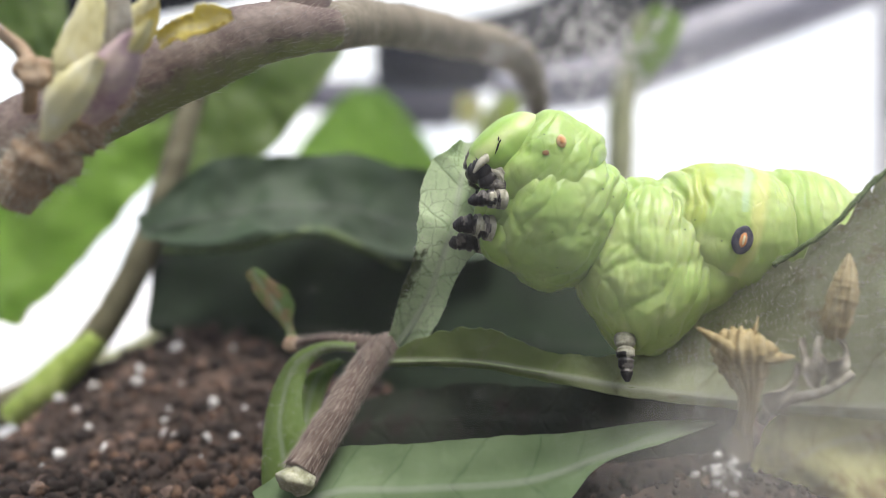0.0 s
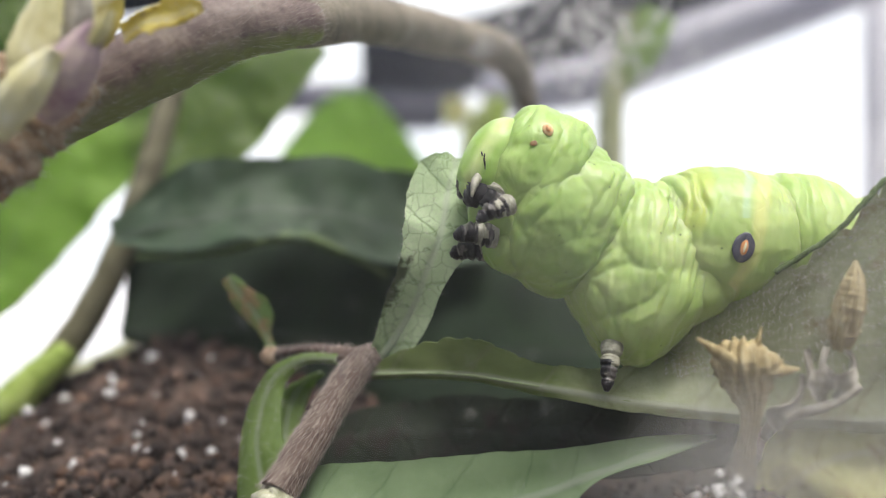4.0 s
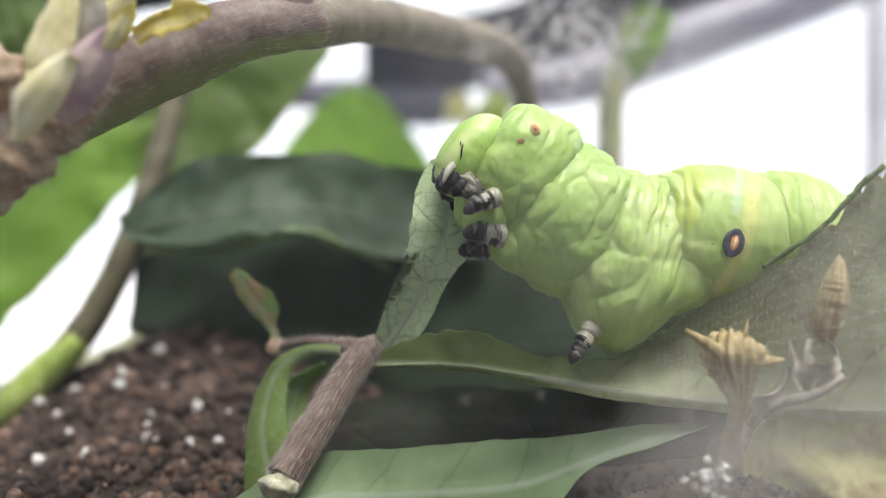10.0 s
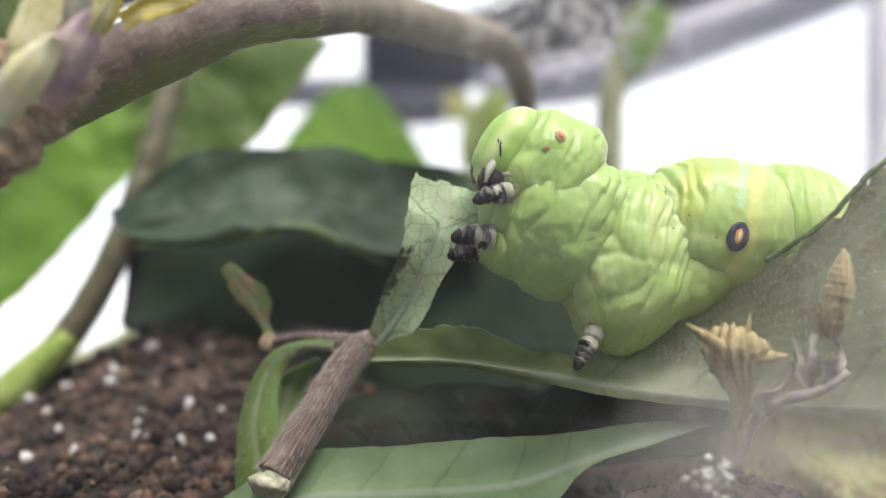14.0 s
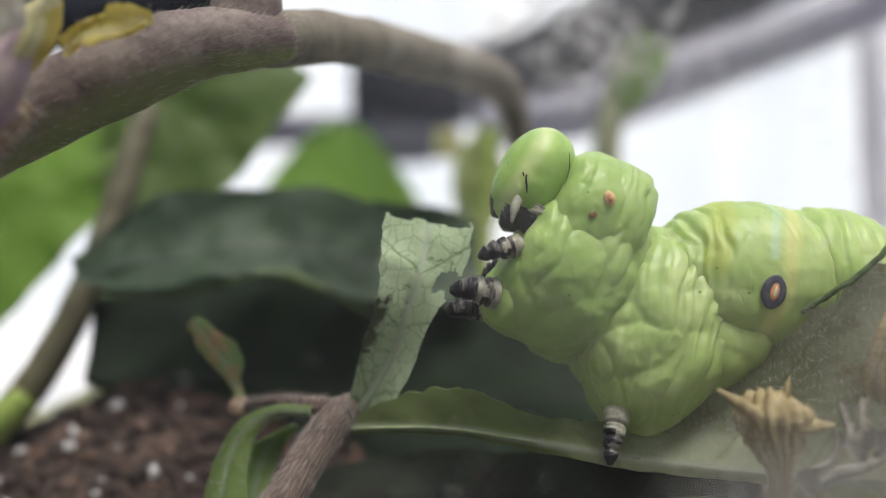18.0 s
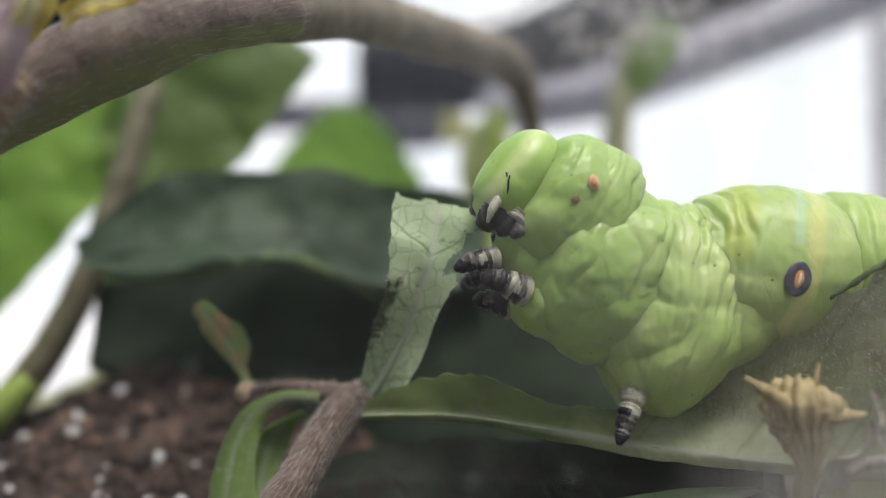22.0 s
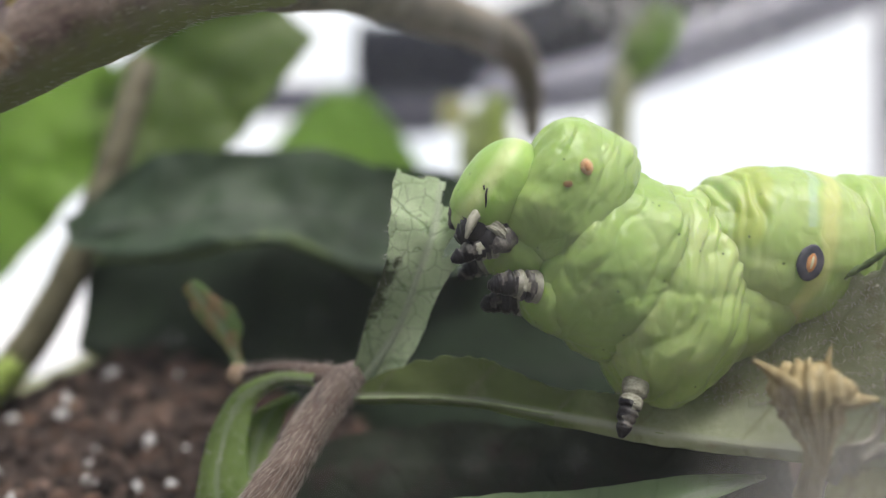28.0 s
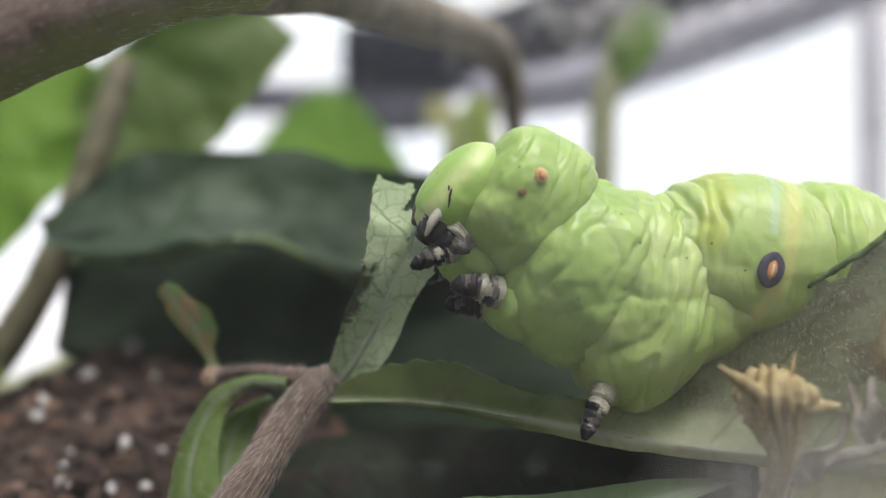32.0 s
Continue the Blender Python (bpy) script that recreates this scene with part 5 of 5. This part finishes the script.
bm.free()
part("leg_base", lump((7.7, 62.8, 29.1), (2.8, 3.1, 3.2), -20, wrinkle=0.3, seed=83, nu=80, nv=88, facet=0.2, lobes=0.2), SKIN, first, "swollen leg base")
leg_a = true_leg(first, (5.9, 60.5, 28.7), (2.9, 60.0, 28.5), 0.8, 9)
leg_e = true_leg(first, (5.7, 65.0, 27.5), (3.5, 65.5, 27.0), 0.8, 10)
head, bm = ring_part("head", HC, (3.85, 3.6, 2.6), 46, "glossy rounded green head", SKIN_HEAD, off=(0, 0, -0.2), folds=((-2.6, 0.15, 0.25),), wrinkle=0.12, seed=61)
for pts, r in (([(5.5, 59.2, 33.6), (5.35, 59.0, 33.2), (5.3, 59.0, 32.8), (5.2, 59.2, 32.4)], 0.075), ([(5.3, 59.0, 33.8), (5.3, 59.0, 33.5)], 0.1), ([(8.8, 59.0, 34.3), (8.5, 59.0, 33.3), (7.9, 59.0, 32.2)], 0.03)):
    q = []
    for x, y, z in pts:
        g, n1 = face_of(bm, x, z)
        q.append(tuple(g))
    part("cheek_line", tube(q, [r * 0.6] + [r] * (len(q) - 2) + [r * 0.5], 8, 24, 0.3, r), BLACK, head, "black cheek line")
bm.free()
for nm, pts, rad, mt in (
    ("mandible", [(5.3, 61.0, 31.9), (4.3, 60.6, 31.1), (3.3, 61.2, 30.8)], [1.1, 1.15, 0.4], BLACK),
    ("mandible", [(5.6, 64.0, 31.9), (4.6, 64.0, 31.1), (3.5, 63.8, 30.8)], [1.1, 1.15, 0.4], BLACK),
    ("labrum", [(4.6, 62.5, 33.1), (3.8, 62.4, 32.5), (3.2, 62.4, 31.4)], [1.0, 0.9, 0.4], DINGY),
    ("antenna", [(4.8, 59.8, 32.4), (4.2, 59.3, 31.6), (3.7, 59.2, 30.7)], [0.36, 0.32, 0.1], PALE),
    ("palp", [(6.4, 61.0, 31.1), (5.3, 60.2, 30.5), (4.3, 60.0, 30.0)], [1.0, 0.85, 0.35], BLACK),
    ("palp", [(6.3, 63.5, 30.6), (5.3, 63.0, 29.7), (4.2, 63.0, 29.6)], [1.0, 0.85, 0.35], BLACK),
    ("palp", [(6.6, 60.6, 30.5), (5.8, 60.0, 30.1), (5.1, 60.0, 29.9)], [0.9, 0.75, 0.4], DINGY),
    ("palp_ring", [(5.8, 60.2, 30.8), (5.4, 59.9, 30.5)], [0.98, 0.88], PALE),
    ("ocellus", [(4.9, 59.6, 32.7), (4.9, 59.4, 32.6)], [0.14, 0.1], BLACK),
    ("ocellus", [(4.7, 59.9, 32.3), (4.6, 59.7, 32.2)], [0.13, 0.1], BLACK),
):
    part(nm, tube(pts, rad, 14, 24, 0.2, rad[0] * 7), mt, head)

# ---- the leaf that is being eaten ----
LEAF = Vector((-4.5, 67.0, 18.4))
meal = thing("eaten_leaf", LEAF, "pale green leaf underside being eaten from its edge", "leaf")
SPINE = [(-4.2, 68.0, 18.0), (-1.7, 66.4, 22.2), (-0.3, 64.9, 26.1), (0.8, 64.6, 29.4), (1.3, 65.2, 32.8), (1.8, 65.8, 35.1), (1.9, 66.3, 36.9)]
WL, WR = [0.9, 2.3, 2.5, 3.2, 3.3, 2.4, 0.7], [2.0, 1.8, 1.8, 3.0, 3.3, 2.4, 0.7]
ACROSS = [(1, -0.3, 0.3), (1, -0.2, 0.25), (1, 0, 0.15), (1, 0.1, 0.05), (1, 0.1, 0.05), (1, 0.1, 0), (1, 0.1, 0)]
BITES = [
    (0.9, 1.01, -1.1, 1.1, 3.4), (0.78, 0.9, 0.0, 1.1, 8.4), (0.78, 0.9, -1.1, 0.0, 11.6), (0.667, 0.78, 0.1, 1.1, 12.4), (0.667, 0.78, -1.1, 0.1, 12.8),
    (0.42, 0.5, 0.45, 1.1, 13.5), (0.5, 0.58, 0.55, 1.1, 18.5), (0.58, 0.667, 0.4, 1.1, 24.2),
    (0.42, 0.5, 0.0, 0.4, 28.3), (0.5, 0.58, 0.05, 0.55, 28.7), (0.58, 0.667, 0.1, 0.4, 27.0), (0.58, 0.667, -0.25, 0.1, 30.6),
]


def bite_of(u, v):
    u2, v2 = u + 0.035 * nz((u * 14, v * 2.4, 0), 1.0, 3), v + 0.22 * nz((u * 15, v * 2.2, 1), 1.0, 5)
    for k, (a, b2, c, d, t) in enumerate(BITES):
        if a <= u2 < b2 and c <= v2 < d:
            return k
    return -1


def leaf_piece(k):
    return sheet(SPINE, WL, WR, ACROSS, cup=-0.5, wave=0.5, nu=120, nv=42, thick=0.2, ragged=0.05, seed=45, only=lambda u, v: bite_of(u, v) == k)


bm = leaf_piece(-1)
bm.normal_update()
hb = bmesh.new()
rng = random.Random(5)
hairs(hb, bm, 1700, 0.45, 0.014, rng, (0, -0.3, 0.2))
blade_main = part("blade", bm, EATEN, meal)
blade_hair = part("fine_hairs", hb, HAIR, meal)
rib_main = part("midrib", tube(SPINE[:5], [0.42, 0.26, 0.18, 0.13, 0.06], 10, 50, 0.12, 2.0), EATEN, meal, "raised pale midrib")
pieces = []
for k, b0 in enumerate(BITES):
    bm = leaf_piece(k)
    if not bm.verts:
        bm.free()
        continue
    mid = sum((v.co for v in bm.verts), Vector()) / len(bm.verts)
    pieces.append((part("leaf_piece", bm, EATEN, meal), mid, b0[4]))
# focus on the caterpillar's near side
cam.data.dof.use_dof = True
cam.data.dof.focus_object = larva
cam.data.dof.aperture_fstop = 12.5

# ---- movement: seconds, x, z in millimetres, degrees of turn ----
HEAD = [
    (0, 5.70, 35.74, -8.0), (0.5, 5.36, 35.45, -2.0), (1, 5.14, 35.10, 4.0), (1.5, 5.26, 34.89, 10.0),
    (2, 5.53, 34.82, 16.0), (2.5, 5.55, 34.56, 15.7), (4.5, 5.37, 34.85, 14.3), (5, 5.15, 34.44, 14.0),
    (5.5, 5.11, 34.07, 19.0), (6, 4.99, 33.71, 24.0), (6.5, 4.36, 35.73, 20.0), (7, 4.43, 35.28, 16.0),
    (7.5, 4.42, 34.76, 15.0), (8, 4.33, 34.29, 14.0), (8.5, 4.54, 33.80, 18.0), (9, 4.42, 33.66, 22.0),
    (9.5, 4.41, 36.20, 13.0), (10, 3.89, 35.25, 4.0), (10.5, 4.29, 34.85, 8.0), (11, 4.21, 34.40, 12.0),
    (11.5, 3.96, 33.90, 10.5), (12, 3.30, 34.64, 9.0), (12.5, 2.84, 34.17, 4.0), (13, 4.36, 35.00, -9.0),
    (13.5, 6.56, 34.93, 4.0), (14, 7.13, 34.90, 11.0), (14.5, 6.92, 34.83, 11.0), (15, 8.11, 35.19, 11.0),
    (15.5, 8.91, 34.79, 12.0), (17.5, 9.27, 35.73, 12.0), (18, 8.94, 35.83, 14.0), (18.5, 8.73, 35.97, 7.0),
    (19, 8.13, 35.07, 0.0), (19.5, 8.32, 34.78, -2.0), (20, 6.90, 34.94, -4.0), (20.5, 7.22, 34.51, -1.5),
    (21, 7.05, 34.15, 1.0), (21.5, 6.53, 34.27, 3.5), (22, 6.70, 34.29, 6.0), (22.5, 7.00, 33.96, 3.0),
    (23, 7.17, 33.74, 0.0), (23.5, 6.88, 33.46, -2.0), (24, 7.16, 33.37, -4.0), (24.5, 6.53, 34.41, -7.5),
    (25, 6.93, 34.37, -11.0), (25.5, 6.36, 33.89, -6.0), (27.5, 5.55, 32.36, 6.0), (28, 5.15, 31.92, 9.0),
    (28.5, 5.55, 31.50, 6.0), (29, 6.32, 33.80, -13.0), (29.5, 5.96, 33.67, -15.0), (30, 5.76, 33.44, -13.0),
    (30.5, 5.28, 32.68, -6.0), (31, 4.96, 32.47, 1.0), (31.5, 4.94, 31.90, 2.0), (32, 4.78, 32.12, 3.0),
]
THORAX_A = [
    (0, 9.21, 33.71, -2.8), (0.5, 9.19, 33.63, -0.7), (1, 9.15, 33.47, 1.4), (1.5, 9.30, 33.50, 3.5), (2, 9.45, 33.62, 5.6),
    (2.5, 9.42, 33.64, 5.5), (4.5, 9.09, 34.01, 5.0), (5, 8.92, 33.90, 4.9), (5.5, 8.87, 33.82, 6.6), (6, 8.88, 33.78, 8.4),
    (6.5, 9.09, 33.92, 7.0), (7, 8.85, 33.96, 5.6), (7.5, 8.75, 33.90, 5.2), (8, 8.69, 33.87, 4.9), (8.5, 8.69, 33.81, 6.3),
    (9, 8.68, 33.77, 7.7), (9.5, 8.82, 33.93, 4.5), (10, 8.42, 34.01, 1.4), (10.5, 8.26, 34.10, 2.8), (11, 8.37, 34.06, 4.2),
    (11.5, 8.05, 34.00, 3.7), (12, 8.05, 34.00, 3.1), (12.5, 7.69, 33.94, 1.4), (13, 8.33, 33.61, -3.1), (13.5, 9.83, 32.86, 1.4),
    (14, 10.58, 32.80, 3.8), (14.5, 10.62, 33.28, 3.8), (15, 11.59, 33.33, 3.8), (15.5, 12.39, 32.99, 4.2),
    (17.5, 13.35, 32.53, 4.2), (18, 13.33, 32.29, 4.9), (18.5, 12.97, 32.36, 2.4), (19, 12.46, 31.64, 0.0),
    (19.5, 12.04, 31.19, -0.7), (20, 11.03, 31.51, -1.4), (20.5, 11.14, 31.28, -0.5), (21, 11.11, 31.38, 0.3),
    (21.5, 10.80, 31.73, 1.2), (22, 10.86, 32.03, 2.1), (22.5, 10.96, 31.92, 1.0), (23, 11.03, 31.83, 0.0),
    (23.5, 10.86, 31.46, -0.7), (24, 10.82, 30.90, -1.4), (24.5, 10.84, 31.11, -2.6), (25, 10.78, 31.58, -3.8),
    (25.5, 10.58, 31.69, -2.1), (27.5, 10.07, 31.74, 2.1), (28, 10.15, 31.48, 3.1), (28.5, 9.72, 31.39, 2.1),
    (29, 10.21, 31.09, -4.5), (29.5, 9.86, 31.46, -5.2), (30, 9.57, 31.33, -4.5), (30.5, 9.28, 31.32, -2.1),
    (31, 9.23, 31.22, 0.3), (31.5, 9.25, 31.16, 0.7), (32, 9.14, 31.32, 1.0),
]
THORAX_B = [
    (0, 10.42, 29.40, -1.0), (1, 10.98, 29.57, 0.5), (2, 11.77, 29.64, 1.9), (2.5, 11.68, 29.72, 1.9), (4.5, 11.52, 29.64, 1.7),
    (5, 11.50, 29.71, 1.7), (5.5, 11.40, 29.73, 2.3), (6, 11.38, 29.76, 2.9), (6.5, 11.71, 29.55, 2.4), (7, 11.91, 29.43, 1.9),
    (7.5, 12.07, 29.40, 1.8), (8, 12.08, 29.32, 1.7), (8.5, 12.09, 29.36, 2.2), (9, 12.10, 29.44, 2.6), (9.5, 12.03, 29.15, 1.6),
    (10, 12.35, 29.11, 0.5), (10.5, 12.63, 28.95, 1.0), (11, 12.70, 29.01, 1.4), (11.5, 12.66, 28.98, 1.3),
    (12, 12.56, 28.97, 1.1), (12.5, 12.60, 28.90, 0.5), (13, 12.13, 28.08, -1.1), (13.5, 11.82, 28.68, 0.5),
    (14, 11.73, 28.43, 1.3), (14.5, 11.87, 28.71, 1.3), (15, 12.06, 28.87, 1.3), (15.5, 11.99, 28.81, 1.4),
    (17.5, 12.29, 28.36, 1.4), (18, 12.21, 28.13, 1.7), (18.5, 12.42, 27.85, 0.8), (19, 12.78, 27.25, 0.0),
    (19.5, 12.84, 27.07, -0.2), (20, 12.91, 26.68, -0.5), (20.5, 12.73, 26.50, -0.2), (21, 12.80, 26.55, 0.1),
    (21.5, 12.96, 26.82, 0.4), (22, 13.19, 27.00, 0.7), (22.5, 13.39, 26.60, 0.4), (23, 13.56, 26.52, 0.0),
    (23.5, 13.48, 26.17, -0.2), (24, 13.33, 25.81, -0.5), (24.5, 13.21, 25.86, -0.9), (25, 13.30, 25.95, -1.3),
    (25.5, 13.30, 25.87, -0.7), (27.5, 13.67, 26.24, 0.7), (28, 13.80, 26.05, 1.1), (28.5, 13.67, 26.00, 0.7),
    (29, 13.45, 25.47, -1.6), (29.5, 13.43, 25.87, -1.8), (30, 13.20, 25.55, -1.6), (30.5, 13.31, 25.78, -0.7),
    (31, 13.12, 25.80, 0.1), (31.5, 13.22, 25.90, 0.2), (32, 13.27, 25.92, 0.4),
]
THORAX_C = [
    (0, 17.30, 25.99, 4.0), (0.5, 17.22, 26.01, 3.1), (1, 17.20, 26.02, 3.0), (1.5, 17.24, 25.96, 2.6), (2, 17.22, 26.10, 1.9),
    (2.5, 17.13, 26.04, 2.1), (4.5, 16.92, 26.19, 0.8), (5, 16.84, 26.32, -0.5), (5.5, 16.69, 26.32, -1.2),
    (6, 16.71, 26.48, -1.4), (6.5, 16.58, 26.59, -2.8), (7, 16.53, 26.62, -3.1), (7.5, 16.55, 26.58, -3.5),
    (8, 16.51, 26.57, -3.8), (8.5, 16.40, 26.58, -4.1), (9, 16.37, 26.62, -3.8), (9.5, 16.43, 26.71, -3.4),
    (10, 16.36, 26.67, -3.4), (10.5, 16.31, 26.62, -4.1), (11, 16.34, 26.57, -4.1), (11.5, 16.27, 26.61, -3.8),
    (12, 16.27, 26.55, -3.7), (12.5, 16.33, 26.65, -3.7), (13, 16.37, 26.53, -3.1), (13.5, 16.63, 26.28, -3.0),
    (14, 16.81, 25.92, -3.9), (14.5, 16.94, 25.78, -4.5), (15, 17.15, 25.74, -5.3), (15.5, 17.14, 25.65, -5.2),
    (17.5, 17.19, 24.97, -2.5), (18, 17.18, 24.82, -2.2), (18.5, 17.28, 25.20, -0.5), (19, 17.15, 25.12, 0.3),
    (19.5, 16.89, 24.93, 0.8), (20, 16.91, 25.07, 2.9), (20.5, 16.75, 24.96, 2.5), (21, 16.72, 24.93, 2.1),
    (21.5, 16.92, 25.23, 2.3), (22, 16.75, 25.37, 1.2), (22.5, 16.78, 25.19, 0.3), (23, 16.75, 25.09, 0.0),
    (23.5, 16.76, 24.90, 0.6), (24, 16.74, 24.84, 1.3), (24.5, 16.69, 24.81, 0.4), (25, 16.80, 25.00, 1.0),
    (25.5, 16.83, 24.96, 0.6), (27.5, 16.75, 24.98, 0.4), (28, 16.70, 24.88, 0.1), (28.5, 16.72, 24.85, 0.1),
    (29, 16.67, 24.81, 0.9), (29.5, 16.64, 24.91, 1.7), (30, 16.55, 24.87, 1.6), (30.5, 16.40, 24.80, 1.8),
    (31, 16.39, 24.85, 1.7), (31.5, 16.49, 24.92, 2.2), (32, 16.47, 24.94, 1.9),
]
ABDOMEN = [
    (0, 23.75, 28.03, 0.0), (0.5, 23.72, 28.03, 0.0), (1, 23.74, 27.97, 0.0), (1.5, 23.82, 27.78, 0.0), (2, 23.84, 27.81, 0.0),
    (2.5, 23.76, 27.90, 0.0), (4.5, 23.76, 27.90, 0.0), (5, 23.81, 27.89, 0.0), (5.5, 23.78, 27.90, 0.0), (6, 23.83, 27.79, 0.0),
    (6.5, 23.71, 27.84, 0.0), (7, 23.78, 27.85, 0.0), (7.5, 23.73, 27.84, 0.0), (8, 23.71, 27.86, 0.0), (8.5, 23.78, 27.90, 0.0),
    (9, 23.78, 27.91, 0.0), (9.5, 23.87, 27.90, 0.0), (10, 23.88, 27.89, 0.0), (10.5, 23.87, 27.93, 0.0), (11, 23.78, 27.92, 0.0),
    (11.5, 23.82, 27.96, 0.0), (12, 23.86, 27.92, 0.0), (12.5, 23.88, 27.93, 0.0), (13, 23.84, 27.90, 0.0),
    (13.5, 23.93, 27.90, 0.0), (14, 24.05, 27.86, 0.0), (14.5, 24.14, 27.81, 0.0), (15, 24.37, 27.72, 0.0),
    (15.5, 24.42, 27.69, 0.0), (17.5, 24.34, 27.46, 0.0), (18, 24.34, 27.42, 0.0), (18.5, 24.28, 27.32, 0.0),
    (19, 24.25, 27.29, 0.0), (19.5, 24.09, 27.35, 0.0), (20, 24.11, 27.25, 0.0), (20.5, 23.97, 27.22, 0.0),
    (21, 24.00, 27.20, 0.0), (21.5, 24.06, 27.21, 0.0), (22, 24.13, 27.23, 0.0), (22.5, 24.25, 27.17, 0.0),
    (23, 24.23, 27.23, 0.0), (23.5, 24.17, 27.09, 0.0), (24, 24.14, 27.12, 0.0), (24.5, 24.14, 27.10, 0.0),
    (25, 24.18, 27.09, 0.0), (25.5, 24.11, 27.20, 0.0), (27.5, 24.10, 27.13, 0.0), (28, 24.20, 27.06, 0.0),
    (28.5, 24.11, 27.02, 0.0), (29, 24.02, 27.04, 0.0), (29.5, 23.95, 26.96, 0.0), (30, 23.86, 26.97, 0.0),
    (30.5, 23.81, 26.95, 0.0), (31, 23.81, 26.97, 0.0), (31.5, 23.79, 26.99, 0.0), (32, 23.82, 27.05, 0.0),
]
LEG_SWING = [(0, 6), (1, 4), (6, 12), (9, 8), (12, 6), (13, 22), (15, -4), (18, 2), (19, -2), (20, 14), (21, 2), (22, -10), (23, 0), (24, 8), (25, -30), (25.5, -6), (28, 6), (29, -14), (29.5, -22), (30, -18), (31, -6), (32, 0)]
ARM_SWING = [(0, 4), (1, 14), (6, 22), (9, 26), (12, 16), (13, 32), (14, 10), (15, 8), (18, 6), (19, 28), (20, 12), (21, 4), (22, 8), (23, 0), (24, 6), (25, 14), (25.5, 10), (28, 12), (29, 4), (30, -8), (31, 10), (32, 18)]
HIND_SWING = [(0, 22), (1, 18), (4.5, 12), (6, 6), (9, -6), (13, 0), (15, -4), (18, 14), (19, 16), (21, 4), (23, 0), (25, 2), (28, 4), (32, -4)]
ARM_SHIFT = [(0, 1.2, -0.8, 0.0), (4.5, 2.2, -1.2, -0.7), (13, 2.2, -1.2, -0.4), (15, 0.3, -0.8, 2.0), (18, -0.7, -0.8, 2.0), (19, -0.7, -0.8, 2.2), (20, -1.4, 0.0, 0.5), (22, -0.8, 0.0, 0.0), (32, 0.0, 0.0, 0.0)]
LEAF_LEAN = [(0, -1.5), (1, -1.5), (5, -2.5), (6, -3), (9, -4.5), (12, -5), (13, -5), (14, -5), (15, -3.5), (17.5, -1), (19, 0), (24, 0), (28, -1), (29, -3), (32, -3)]


def lean_at(t):
    ts, ds = zip(*LEAF_LEAN)
    return float(np.interp(t, ts, ds))


ROLL = [(0, -8), (1, -15), (2, -15), (5, -17), (14, -15), (15, -11), (17.5, 0), (32, 0)]


def roll_at(t):
    ts, ds = zip(*ROLL)
    return float(np.interp(t, ts, ds))


def motions():
    base = BASE[larva.name]

    def carry(ob, c, table, roll=0.0):
        walk(ob, [(t, pose((x - base.x) * MM, (c[1] - base.y) * MM, (z - base.z) * MM, roll * roll_at(t), -d, 0)) for t, x, z, d in table])

    carry(head, HC, HEAD, 0.6)
    carry(first, T1C, THORAX_A, 1.0)
    carry(second, T2C, THORAX_B)
    carry(third, T3C, THORAX_C)
    t0 = [r for r in ABDOMEN if r[0] == 23.0][0]
    for ob, c in rings:
        carry(ob, c, [(t, c[0] + x - t0[1], c[2] + z - t0[2], 0) for t, x, z, d in ABDOMEN])
    for ob, seg, swing in ((leg_b, second, LEG_SWING), (leg_d, second, LEG_SWING), (leg_a, first, ARM_SWING), (leg_e, first, ARM_SWING), (leg_c, third, HIND_SWING)):
        o = (BASE[ob.name] - BASE[seg.name]) * MM
        shifts = [[np.interp(t, [r[0] for r in ARM_SHIFT], [r[k] for r in ARM_SHIFT]) * MM for k in (1, 2, 3)] if swing is ARM_SWING else (0, 0, 0) for t, d in swing]
        walk(ob, [(t, pose(o.x + q[0], o.y + q[1], o.z + q[2], 0, -d, 0)) for (t, d), q in zip(swing, shifts)])
    for ob in (blade_main, blade_hair, rib_main):
        walk(ob, [(t, pose(0, 0, 0, 0, -d, 0)) for t, d in LEAF_LEAN])
    for ob, mid, bite in pieces:
        rows = [(t, pose(0, 0, 0, 0, -d, 0)) for t, d in LEAF_LEAN if t < bite] + [(bite, pose(0, 0, 0, 0, -lean_at(bite), 0))]
        for t, x, z, d in THORAX_A:
            if t > bite + 0.3:
                q = (Vector((x + 0.8, T1C[1], z)) - mid) * MM
                rows.append((t, pose(q.x, q.y, q.z)))
        walk(ob, rows)


motions()
